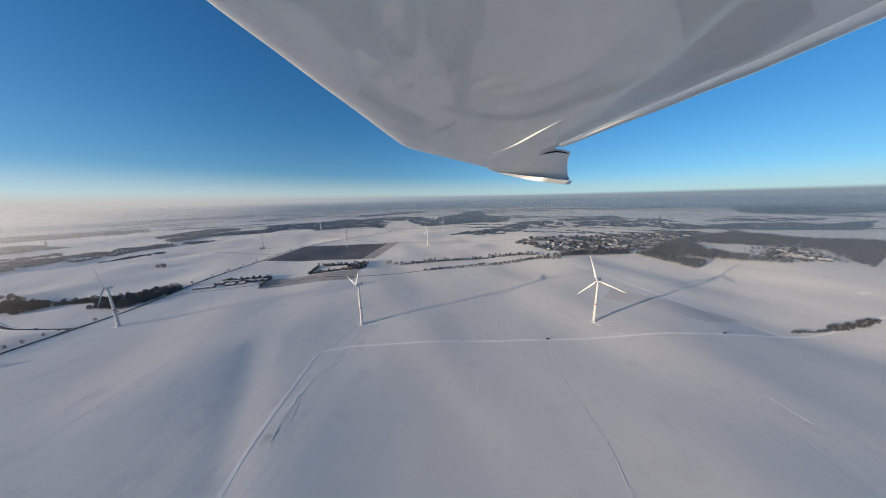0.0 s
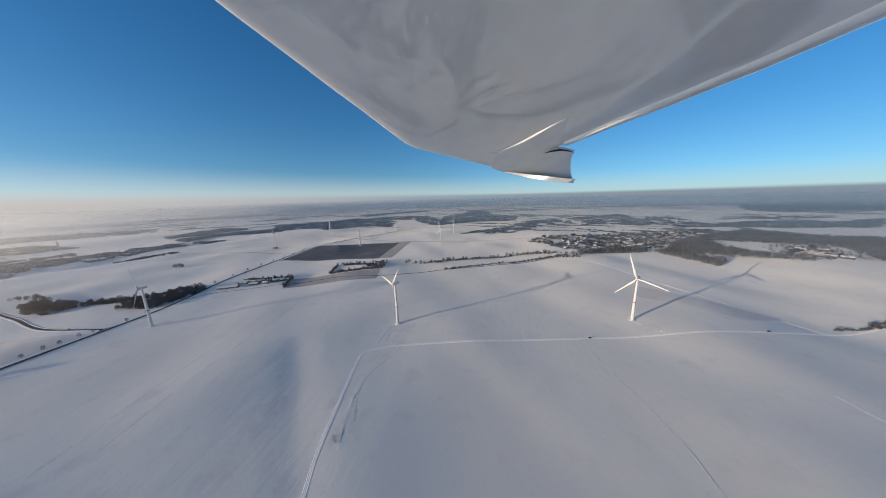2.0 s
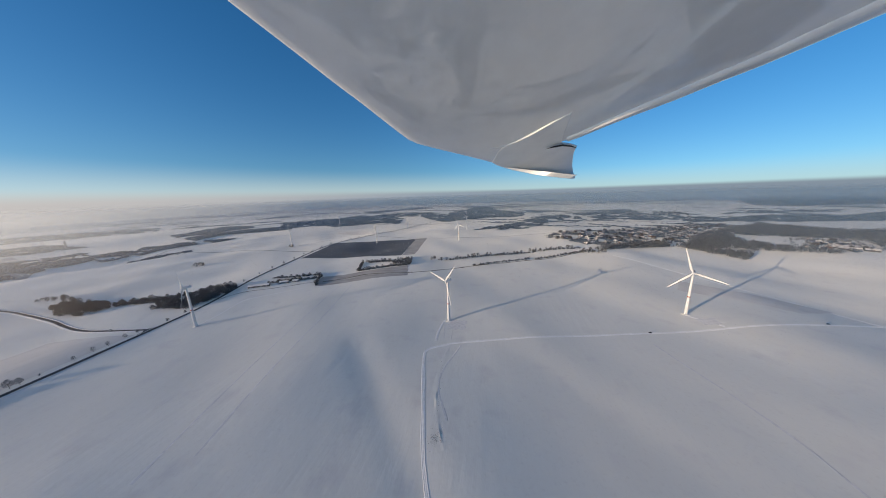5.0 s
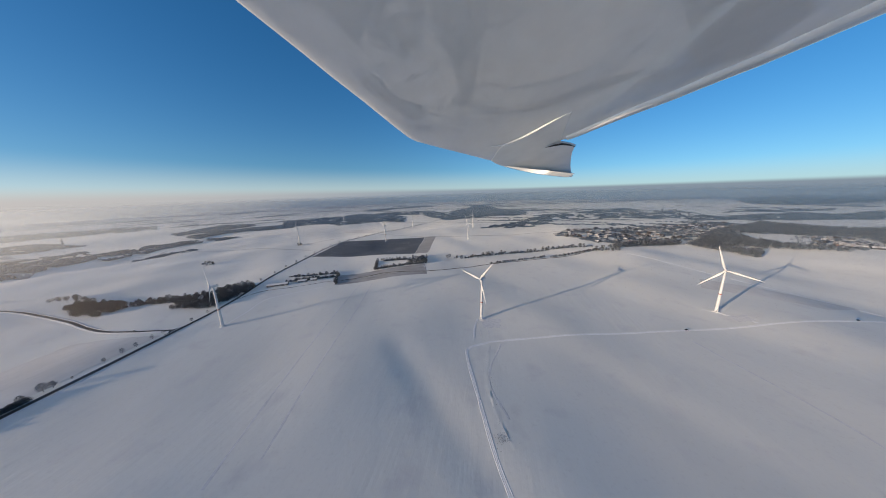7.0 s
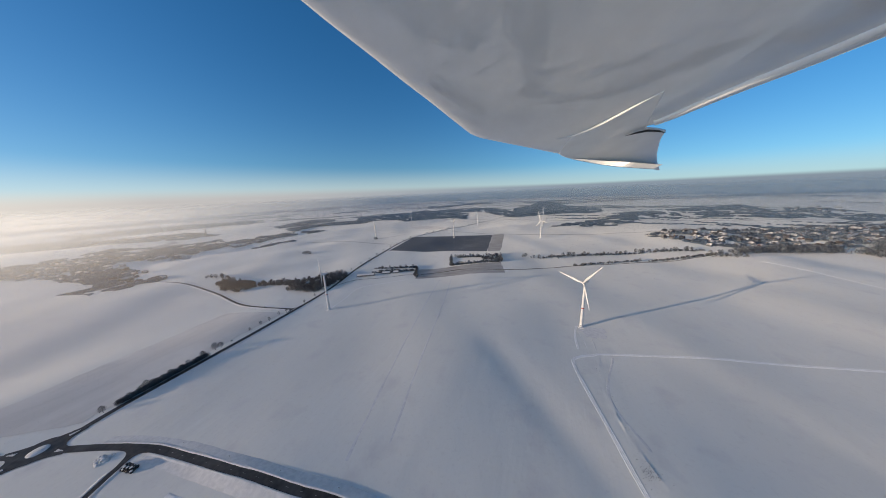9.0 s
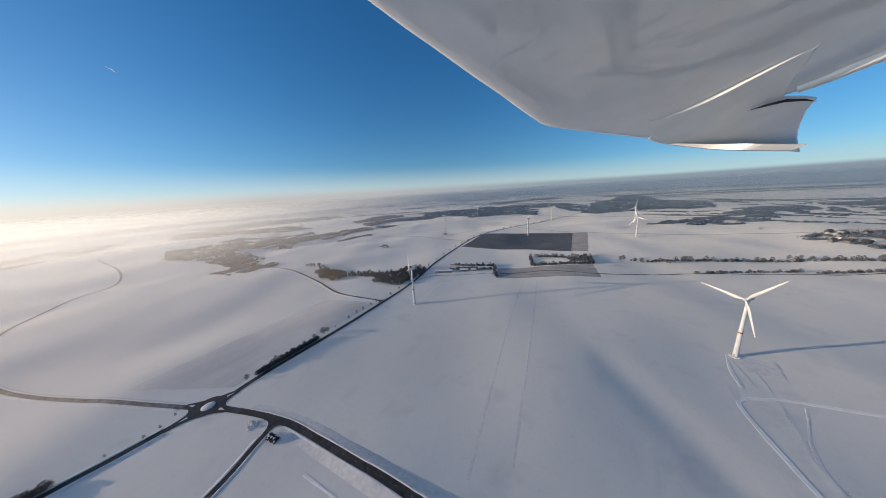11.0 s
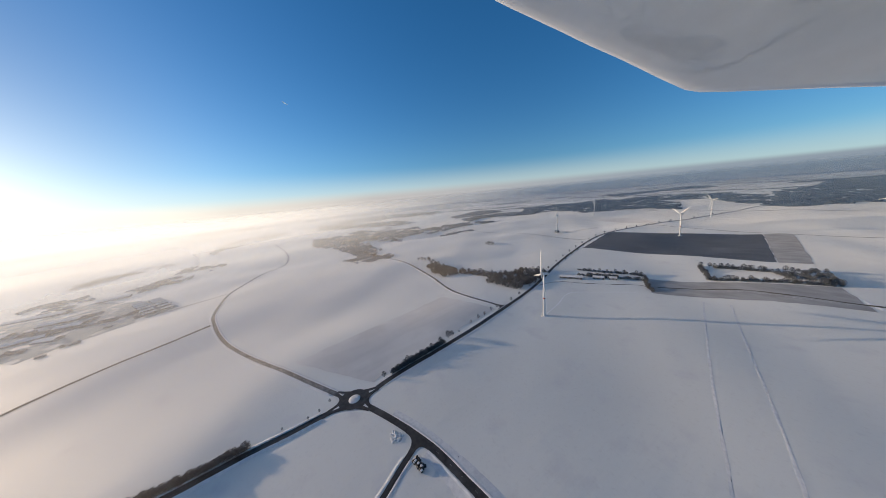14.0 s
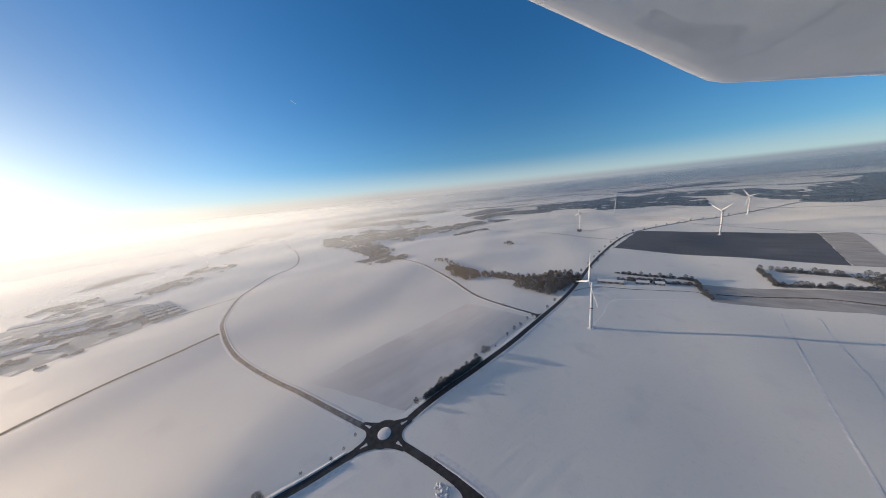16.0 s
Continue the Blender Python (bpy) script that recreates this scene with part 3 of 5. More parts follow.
road("road_village", R6, 2.3, M_ASPHALT, "narrow cleared road towards the village", 0.3, (1, 0))
tagged(sweep("farm_track_south", R7, [(-3.0, 0.2), (-1, 0.26), (1, 0.26), (3.0, 0.2)], M_DITCH, wobble=0.5), "rough farm track lined with dry grass", "track", kind="structure")
tagged(sweep("farm_track_west", R8, [(-2.0, 0.2), (0, 0.26), (2.0, 0.2)], M_LANE, wobble=0.3), "grey farm track to the long sheds", "track", kind="structure")

# roundabout
RB = (-625, 52)
mouth("roundabout", RB[0], RB[1], [(81, 3.1), (206, 2.6), (265, 3.2), (17, 3.0)], 24, 8.0, "cleared dark asphalt roundabout with flared mouths", 0.34)
mouth("junction_east", -545, 76, [(8, 3.0), (194, 3.0), (-70, 2.2)], 13, 3.4, "cleared asphalt mouth of the side road", 0.335)
mouth("junction_north", -634, 307, [(97, 3.1), (-92, 3.1), (184, 2.3)], 15, 3.6, "cleared asphalt mouth of the village road", 0.335)
bm = bmesh.new()
rings = [[bm.verts.new((RB[0] + r * math.cos(a), RB[1] + r * math.sin(a), 0.42 + lift)) for a in np.linspace(0, 2 * math.pi, 48, endpoint=False)]
         for r, lift in ((5.4, 0.02), (9.0, 0.0), (12.8, -0.05))]
for a, b in zip(rings, rings[1:]):
    for i in range(48):
        bm.faces.new((a[i], b[i], b[(i + 1) % 48], a[(i + 1) % 48]))
tagged(part("roundabout_ring", bm, M_ASPHALT, None, smooth=True), "cleared dark asphalt ring of a roundabout", "road", kind="structure")
isl = empty("traffic_island", pose(RB[0], RB[1], 0.2), "round snow-covered centre island of the roundabout", "traffic island")
part("mound", lathe(bmesh.new(), [(5.4, 0.0), (5.4, 0.42), (4.8, 0.7), (3.0, 1.15), (1.0, 1.35)], 40), M_BANK, isl, smooth=True)
part("kerb", lathe(bmesh.new(), [(5.75, 0.0), (5.75, 0.34), (5.5, 0.38), (5.35, 0.38)], 40), M_GREY, isl, "grey stone kerb ring")
for px, py, turn in ((-622.5, 69, 80), (-641, 44.5, 206), (-626.5, 35, 265), (-608.5, 57, 14)):
    t_isl = empty("traffic_island", pose(px, py, 0.3, 0, 0, turn), "small tapered splitter island with trodden snow", "traffic island", "splitter islands")
    bm = bmesh.new()
    base = [(-2.6, -1.3), (3.4, -0.2), (3.4, 0.2), (-2.6, 1.3)]
    lo = [bm.verts.new((x, y, 0.0)) for x, y in base]
    hi = [bm.verts.new((x * 0.96, y * 0.85, 0.3)) for x, y in base]
    for i in range(4):
        bm.faces.new((lo[i], lo[(i + 1) % 4], hi[(i + 1) % 4], hi[i]))
    bm.faces.new(hi)
    part("island_body", bm, M_BANK, t_isl)
    part("sign_post", lathe(bmesh.new(), [(0.06, 0.25), (0.06, 2.6)], 8, (-1.5, 0, 0)), M_GREY, t_isl, "thin grey sign post")

# dashes of the wide road
dash_me = None
e_line = R4
for i in range(10, len(e_line) - 60, 2):
    p, q = e_line[i], e_line[i + 1]
    ang = math.atan2(q[1] - p[1], q[0] - p[0])
    if dash_me is None:
        bm = box(bmesh.new(), -1.1, -0.08, 0, 1.1, 0.08, 0.012)
        dash_me = bpy.data.meshes.new("lane_dash")
        bm.to_mesh(dash_me)
        bm.free()
        dash_me.materials.append(M_MARK)
    for off in (0.0,) if i > 24 else (0.0, 2.9, -2.9):
        d = link("lane_dash", dash_me, bpy.data.objects["road_east"])
        d.matrix_basis = pose(p[0] - off * math.sin(ang), p[1] + off * math.cos(ang), hz(p[0], p[1]) + EAST_UP[i] + 0.315 - abs(off) * 0.012, 0, 0, math.degrees(ang))

RAIL = spline([(-2300, 1960), (-1600, 1840), (-925, 1700), (-311, 1590), (206, 1545), (678, 1510), (1100, 1475), (1455, 1425), (1876, 1344), (2700, 1150)], 40)
road("railway", RAIL, 3.5, M_DITCH, "straight railway embankment with dark ballast", 0.0)
for pts in ([(-1500, 1075), (-1400, 1040), (-1328, 820), (-1205, 836), (-982, 856), (-712, 845)], [(-869, 930), (-800, 1010), (-765, 1095)], [(-625, 1180), (-400, 1090), (-170, 1080), (120, 1130), (330, 1160)]):
    tagged(sweep("field_lane", spline(pts, 12), [(-1.6, 0.12), (0, 0.3), (1.6, 0.12)], M_DITCH, wobble=0.3), "narrow lane with dry grass between far fields", "track", kind="structure")

# farm tracks of packed snow between the turbines
K1 = spline([(-160, 60), (-163, 90), (-168, 116), (-176, 146), (-184, 194), (-194, 258), (-191, 277), (-170, 288), (-147, 295), (-10, 314), (106, 326), (278, 339), (431, 361), (482, 371), (573, 398), (680, 440)], 6)
K2 = spline([(431, 361), (403, 416), (369, 484), (330, 590), (269, 715)], 6)
K3 = spline([(-176, 350), (-182, 325), (-184, 296)], 4)
K4 = spline([(187, 370), (196, 356), (208, 338)], 4)
TRACKP = [(-1.8, 0.05), (-1.3, 0.24), (-0.8, 0.13), (0, 0.2), (0.8, 0.13), (1.3, 0.24), (1.8, 0.05)]
NARROW = [(-1.35, 0.05), (-1.0, 0.24), (-0.6, 0.13), (0, 0.19), (0.6, 0.13), (1.0, 0.24), (1.35, 0.05)]
for nm, ln, prf in (("track_main", K1, TRACKP), ("track_upper", K2, NARROW), ("track_spur", K3, NARROW), ("track_spur_east", K4, NARROW)):
    tagged(sweep(nm, ln, prf, M_TRACK, wobble=0.15), "packed snow farm track with wheel ruts", "track", kind="structure")
RUT = [(-1.0, 0.02), (-0.8, 0.06), (-0.5, 0.025), (-0.2, 0.05), (0.2, 0.05), (0.5, 0.025), (0.8, 0.06), (1.0, 0.02)]
for pts in ([(-397, 500), (-374, 335), (-359, 213), (-349, 130)], [(-423, 495), (-403, 316), (-386, 194), (-374, 110)],
            [(92, 300), (105, 188), (102, 130)], [(-150, 288), (-172, 225), (-160, 175)]):
    tagged(sweep("wheel_track", spline(pts, 6), RUT, M_BANK, wobble=0.2, smooth=True), "faint wheel tracks pressed into the snow field", "track", kind="structure")
tagged(sweep("wheel_track", spline([(-573, 322), (-576, 370), (-580, 420), (-545, 452), (-500, 484)], 6), RUT, M_TRACK, wobble=0.2, smooth=True), "faint wheel tracks leading to the farm", "track", kind="structure")
tagged(sweep("snow_ridge", spline([(273, 229), (275, 216), (277, 203)], 2), [(-0.9, 0.05), (-0.3, 0.22), (0.3, 0.22), (0.9, 0.05)], M_TRACK, wobble=0.3), "short ridge of heaped white snow in a field", "snow ridge", kind="structure")
tagged(patch("snow_heap", [(708, 503), (733, 510), (731, 517), (712, 512)], M_TRACK, lift=0.4, step=4, ragged=2), "bright patch of packed snow on the slope", "snow patch", kind="structure")
tagged(sweep("snow_drift", spline([(-164, 292), (-170, 256), (-174, 225), (-172, 197), (-168, 172), (-160, 150)], 4), [(-3.0, 0.0), (-0.8, 0.07), (0.3, 0.10), (1.2, 0.05), (3.2, 0.0)], M_SNOW, wobble=0.6, smooth=True), "low crooked drift of snow beside the farm track", "snow drift", kind="structure")
cr = random.Random(8)
cv, cf = [], []
for k in range(240):
    lead = k < 150
    cx_, cy_ = (-168 + cr.gauss(0, 3.6), 158.5 + cr.gauss(0, 3.2)) if lead else (-170 + cr.gauss(0, 1.6), 150 + cr.uniform(0, 118))
    q, z0_, n0 = cr.uniform(0.07, 0.24), hz(cx_, cy_) + 0.05, len(cv)
    cv += [(cx_ + q * cr.uniform(0.7, 1.4) * math.cos(a_), cy_ + q * cr.uniform(0.7, 1.4) * math.sin(a_), z0_) for a_ in (0, 1.26, 2.51, 3.77, 5.03)] + [(cx_, cy_, z0_ + q * 0.8)]
    cf += [(n0 + i, n0 + (i + 1) % 5, n0 + 5) for i in range(5)]
tagged(link("soil_clods", arrays_mesh("soil_clods", cv, cf, M_DITCH)), "dark clods of soil showing through the snow", "soil", kind="stuff")
tagged(sweep("track_ditch", spline([(-476, 523), (-432, 543), (-389, 559), (-337, 564), (-288, 575)], 6), NARROW, M_TRACK, wobble=0.4), "line of packed snow along the ditch in the stubble", "track", kind="structure")
tagged(sweep("track_paddock", spline([(-303, 628), (-291, 601), (-278, 572)], 6), TRACKP, M_TRACK, wobble=0.2), "packed snow track past the paddock", "track", kind="structure")
# ditches
tagged(sweep("ditch", spline([(-639, 421), (-630, 440), (-612, 459), (-569, 480), (-530, 503), (-498, 521), (-482, 502)], 5), [(-0.7, 0.08), (-0.3, 0.3), (0.3, 0.3), (0.7, 0.08)], M_DITCH, wobble=0.4), "narrow dark ditch in front of the farm sheds", "ditch", kind="structure")
for pts in ([(-480, 526), (-440, 545), (-389, 566), (-337, 571), (-262, 588), (-150, 641), (-12, 688), (123, 734), (230, 790)],):
    tagged(sweep("ditch", spline(pts, 7), [(-1.3, 0.1), (-0.5, 0.4), (0.5, 0.4), (1.3, 0.1)], M_DITCH, wobble=0.6), "dark ditch edged with dry reeds", "ditch", kind="structure")


# ---- wind turbines ----
def blade_mesh():
    bm = bmesh.new()
    secs = []
    for f, chord, thick, twist in ((0.02, 1.9, 1.9, 70), (0.06, 1.9, 1.8, 60), (0.13, 2.6, 1.2, 40), (0.2, 3.2, 0.85, 25), (0.35, 2.7, 0.55, 14), (0.55, 2.0, 0.35, 8), (0.75, 1.45, 0.22, 4), (0.92, 0.95, 0.13, 1), (0.985, 0.6, 0.08, 0), (1.0, 0.2, 0.03, 0)):
        ring = []
        for k in range(12):
            a = 2 * math.pi * k / 12
            cx, cy = chord * (0.5 * math.cos(a) - 0.15 * (1 if f > 0.1 else 0)), 0.5 * thick * math.sin(a) * (1 if math.cos(a) > -0.5 or f < 0.1 else 0.5)
            tw = radians(twist)
            ring.append(bm.verts.new((cx * math.cos(tw) - cy * math.sin(tw), cx * math.sin(tw) + cy * math.cos(tw), f * 37.5)))
        secs.append(ring)
    for a, b in zip(secs, secs[1:]):
        for i in range(12):
            bm.faces.new((a[i], a[(i + 1) % 12], b[(i + 1) % 12], b[i]))
    bm.faces.new(secs[-1])
    bm.faces.new(secs[0][::-1])
    return bm


BLADE = bpy.data.meshes.new("blade")
_b = blade_mesh()
_b.normal_update()
_b.to_mesh(BLADE)
_b.free()
BLADE.materials.append(M_TOWER)
BLADE.polygons.foreach_set("use_smooth", [True] * len(BLADE.polygons))


def wind_turbine(x, y, yaw, spin, hub=66.0, band=True, label="white three-bladed wind turbine standing in a snow field"):
    t = empty("wind_turbine", pose(x, y, hz(x, y), 0, 0, yaw), label, "wind turbine", "turbines of the wind farm")
    part("tower", lathe(bmesh.new(), [(2.25, -1.0), (2.2, 0.0), (2.0, 14), (1.75, 32), (1.5, 50), (1.25, hub - 1.6)], 24), M_TOWER, t, smooth=True)
    part("foundation", lathe(bmesh.new(), [(4.6, -0.8), (4.6, 0.35), (4.2, 0.6), (2.3, 0.75)], 24), M_BANK, t, "snow-covered round foundation")
    part("tower_door", box(bmesh.new(), -0.5, -2.32, 1.2, 0.5, -2.1, 3.3, 0.05), M_GREY, t, "grey steel door")
    if band:
        part("warning_band", lathe(bmesh.new(), [(1.86, 27.8), (1.84, 29.2)], 24), M_RED, t, "red painted warning band", True)
    nac = bmesh.new()
    box(nac, -1.7, -2.6, hub - 1.7, 1.7, 6.6, hub + 1.8, 0.55)
    for v in nac.verts:
        if v.co.y > 3:
            v.co.z = hub + (v.co.z - hub) * 0.8 + 0.25
    n_ob = part("nacelle", nac, M_TOWER, t)
    part("wind_vane", lathe(bmesh.new(), [(0.05, 0), (0.05, 1.4), (0.25, 1.45), (0.25, 1.6)], 8, (0, 5.4, hub + 1.7)), M_GREY, n_ob, "small mast on the nacelle")
    part("cooler", box(bmesh.new(), -1.2, 4.2, hub + 1.75, 1.2, 4.8, hub + 2.6, 0.1), M_GREY, n_ob, "grey roof cooler")
    hubm = lathe(bmesh.new(), [(1.5, 0.0), (1.6, 0.8), (1.45, 1.8), (0.95, 2.7), (0.3, 3.15)], 20)
    bmesh.ops.transform(hubm, matrix=pose(0, -2.6, hub, 90, 0, 0), verts=hubm.verts)
    part("hub", hubm, M_TOWER, t, smooth=True)
    for k in range(3):
        b = link("blade", BLADE, t)
        b.matrix_basis = pose(0, -3.7, hub) @ pose(0, 0, 0, 0, spin + 120 * k, 0) @ pose(0, 0, 0, 3, 0, 0)
    return t


WIND = -46.0    # the rotors face the wind over the near fields
wind_turbine(-573.5, 322, WIND, 8, label="white wind turbine with a red band beside the main road")
wind_turbine(-170, 350, WIND, 40, label="white wind turbine with a red band beside a snow track")
wind_turbine(188.5, 375.5, WIND, -18, label="white wind turbine with a red band above a trodden snow pad")
for x, y, s in ((-855, 938, 10), (-515, 992, 55), (-905, 1440, 30), (-482, 1412, 75), (-140, 1338, 15), (-173, 1020, 100)):
    wind_turbine(x, y, WIND, s, label="white wind turbine standing far off in the snow fields")
# trodden pads at the tower feet
for x, y, w, d in ((-158, 338, 22, 26), (199, 352, 20, 18)):
    c = [(x - w / 2, y - d / 2), (x + w / 2, y - d / 2), (x + w / 2 + 6, y + d / 2), (x - w / 2, y + d / 2)]
    tagged(patch("crane_pad", c, M_BANK, lift=0.25, step=4, ragged=2), "trodden snow on the crane pad of a turbine", "pad", kind="structure")


for way in ([(-183, 345), (-176, 338), (-174, 318), (-173, 300)], [(-175, 339), (-168, 341), (-161, 339)], [(-164, 330), (-163, 315), (-164, 300)],
            [(180, 372), (189, 362), (200, 350), (206, 341)], [(192, 362), (203, 356), (214, 352)], [(196, 346), (207, 350), (216, 346)], [(186, 366), (180, 377), (176, 386)]):
    tagged(sweep("wheel_rut", spline(way, 3), [(-0.3, 0.1), (-0.1, 0.2), (0.1, 0.2), (0.3, 0.1)], M_BANK, wobble=0.12), "ridge of snow thrown up beside a crane pad", "snow ridge", kind="structure")


# ---- trees ----
def tri_tree(r, h, spread, twigs, size, trunk=True, low=0.25, slim=0.085):
    """Arrays of a bare tree: tapered trunk, limbs and a cloud of thin twig slivers."""
    v, f = [], []

    def cone(a, b, ra, rb, n):
        a, b = Vector(a), Vector(b)
        d = (b - a).normalized()
        s = d.orthogonal().normalized()
        t = d.cross(s)
        k = len(v)
        for c, rad in ((a, ra), (b, rb)):
            for i in range(n):
                ang = 2 * math.pi * i / n
                v.append(tuple(c + s * (rad * math.cos(ang)) + t * (rad * math.sin(ang))))
        for i in range(n):
            j = (i + 1) % n
            f.append((k + i, k + j, k + n + j))
            f.append((k + i, k + n + j, k + n + i))

    if trunk:
        cone((0, 0, -0.3), (0, 0, h * 0.45), h * 0.028, h * 0.016, 6)
        cone((0, 0, h * 0.45), (0.02 * h, 0.01 * h, h * 0.92), h * 0.016, h * 0.003, 5)
        for k in range(9):
            a, z0 = k * 2.4 + r.uniform(-.4, .4), h * r.uniform(0.22, 0.6)
            ln = spread * r.uniform(0.55, 0.95)
            cone((0, 0, z0), (ln * math.cos(a), ln * math.sin(a), z0 + h * r.uniform(0.15, 0.35)), h * 0.009, h * 0.002, 4)
    for k in range(twigs):
        a = r.uniform(0, 6.283)
        zz = r.uniform(low, 1.0)
        prof = math.sin(math.pi * min(1, (zz - low) / (1 - low) * 0.82 + 0.18)) ** 0.6
        rad = spread * prof * math.sqrt(r.uniform(0.05, 1.0)) * r.uniform(0.8, 1.12)
        c = Vector((rad * math.cos(a), rad * math.sin(a), zz * h))
        d = Vector((math.cos(a) * 0.6 + r.uniform(-.5, .5), math.sin(a) * 0.6 + r.uniform(-.5, .5), r.uniform(0.1, 1.1))).normalized()
        s = d.cross(Vector((r.uniform(-1, 1), r.uniform(-1, 1), r.uniform(-1, 1)))).normalized()
        ln, wd = size * r.uniform(0.8, 1.9), size * r.uniform(0.6, 1.3) * slim
        k0 = len(v)
        v += [tuple(c - s * wd), tuple(c + s * wd), tuple(c + d * ln)]
        f.append((k0, k0 + 1, k0 + 2))
    return np.array(v), np.array(f)


tr = random.Random(11)
TREE_MESHES, BUSH_MESHES, SMALL_MESHES = [], [], []
for k in range(5):
    v, f = tri_tree(tr, 11, 4.4, 1000, 1.0)
    TREE_MESHES.append((v, f))
for k in range(4):
    v, f = tri_tree(tr, 4.6, 3.0, 620, 0.8, True, 0.06)
    BUSH_MESHES.append((v, f))
for k in range(3):
    v, f = tri_tree(tr, 6.2, 2.2, 380, 0.8)
    SMALL_MESHES.append((v, f))


def split_tree(pair, kind):
    """A tree thing with a trunk part and a crown part, at the origin."""
    v, f = pair
    nv = 12 + 10 + 9 * 8
    t = empty(kind, pose(0, 0, 0))
    a = arrays_mesh("trunk", v[:nv], f[f.max(axis=1) < nv], M_BARK)
    keep = f[f.min(axis=1) >= nv] - nv
    link("trunk", a, t)
    link("crown", arrays_mesh("crown", v[nv:], keep, M_TWIG), t)
    return t


PROTO = {}
for kind, lst, lab, cat in (("tree", TREE_MESHES, "bare grey-brown deciduous tree in winter", "tree"), ("bush", BUSH_MESHES, "leafless grey-brown hedge bush in the snow", "bush"),
                            ("young_tree", SMALL_MESHES, "slender bare roadside tree", "tree")):
    PROTO[kind] = [tagged(split_tree(p, kind), lab, cat) for p in lst]
USED = {k: [False] * len(v) for k, v in PROTO.items()}


def plant(kind, x, y, s, group, label=""):
    i = tr.randrange(len(PROTO[kind]))
    m = pose(x, y, hz(x, y) - 0.1, 0, 0, tr.uniform(0, 360))
    src = PROTO[kind][i]
    if not USED[kind][i]:
        USED[kind][i] = True
        ob = src
        ob.matrix_basis = m @ Matrix.Diagonal((s, s, s * tr.uniform(0.85, 1.15), 1))
    else:
        ob = copy_thing(src, m)
        ob.scale = (s, s, s * tr.uniform(0.85, 1.15))
    tagged(ob, label, group=group)
    return ob


def row(kind, pts, step, jitter, lo, hi, group, label=""):
    ln = spline(pts, step)
    for p in ln:
        plant(kind, p[0] + tr.uniform(-jitter, jitter), p[1] + tr.uniform(-jitter, jitter), tr.uniform(lo, hi), group, label)


def hedge(name, lines, step, jitter, lo, hi, label):
    """Hedges too dense to count, joined."""
    vs, fs, k = [], [], 0
    for pts in lines:
        for p in spline(pts, step):
            v, f = BUSH_MESHES[tr.randrange(len(BUSH_MESHES))]
            x, y, a, q = p[0] + tr.uniform(-jitter, jitter), p[1] + tr.uniform(-jitter, jitter), tr.uniform(0, 6.28), tr.uniform(lo, hi)
            ca, sa = math.cos(a) * q, math.sin(a) * q
            vs.append(np.column_stack([v[:, 0] * ca - v[:, 1] * sa + x, v[:, 0] * sa + v[:, 1] * ca + y, v[:, 2] * q * tr.uniform(0.8, 1.2) + hz(x, y) - 0.1]))
            fs.append(f + k)
            k += len(v)
    ob = link(name, arrays_mesh(name, np.concatenate(vs), np.concatenate(fs), M_TWIG))
    return tagged(ob, label, "hedge", kind="stuff")


# along the main road
hedge("road_hedge", [[(-630.5, 99), (-630.5, 130), (-630, 172)]], 1.2, 1.3, 0.75, 1.3, "dense leafless hedge along the main road")
hedge("road_hedge", [[(-639, -34), (-640, -52), (-641, -72), (-648, -110)]], 1.5, 1.6, 0.7, 1.2, "dense leafless hedge along the southern road")
row("bush", [(-630.5, 98), (-630.5, 130), (-630, 168)], 1.15, 1.1, 0.5, 1.0, "hedge along the main road")
row("young_tree", [(-631, 102), (-631, 130), (-630.5, 172)], 4.0, 1.5, 0.3, 0.65, "young trees in the hedge of the main road")
row("tree", [(-633, 118), (-633, 172)], 14, 2.0, 0.5, 0.75, "hedge along the main road")
for x, y, s in ((-634, 184, 0.9), (-633, 190, 0.7), (-631, 88, 0.6), (-633, 203, 0.45)):
    plant("tree" if s > 0.55 else "young_tree", x, y, s, "trees along the main road")
for x, y in ((-637, 231), (-639, 249), (-639, 263), (-642, 283), (-642, 297), (-641, 335), (-645, 365), (-651, 410)):
    plant("young_tree", x, y, tr.uniform(0.75, 1.1), "trees along the main road")
for k, p in enumerate(R1[60:210:4]):
    plant("young_tree", p[0] + (7 if k % 2 else -7), p[1], tr.uniform(0.7, 1.2), "avenue trees of the far main road")
row("bush", [(-639, -34), (-640, -52), (-641, -72), (-648, -110)], 1.9, 1.5, 0.7, 1.3, "hedge along the southern road")
for x, y in ((-633, 12), (-635, 22), (-638, -8), (-640, 33)):
    plant("young_tree", x, y, tr.uniform(0.4, 0.6), "saplings along the southern road")
# the copse by the side road
def inside(poly, x, y):
    c, n = False, len(poly)
    for i in range(n):
        (x1, y1), (x2, y2) = poly[i], poly[(i + 1) % n]
        if (y1 > y) != (y2 > y) and x < (x2 - x1) * (y - y1) / (y2 - y1) + x1:
            c = not c
    return c


def grove(poly, n, lo, hi, group, kinds=("tree", "tree", "bush")):
    xs, ys = [p[0] for p in poly], [p[1] for p in poly]
    k = 0
    while k < n:
        x, y = tr.uniform(min(xs), max(xs)), tr.uniform(min(ys), max(ys))
        if inside(poly, x, y):
            plant(tr.choice(kinds), x, y, tr.uniform(lo, hi), group)
            k += 1


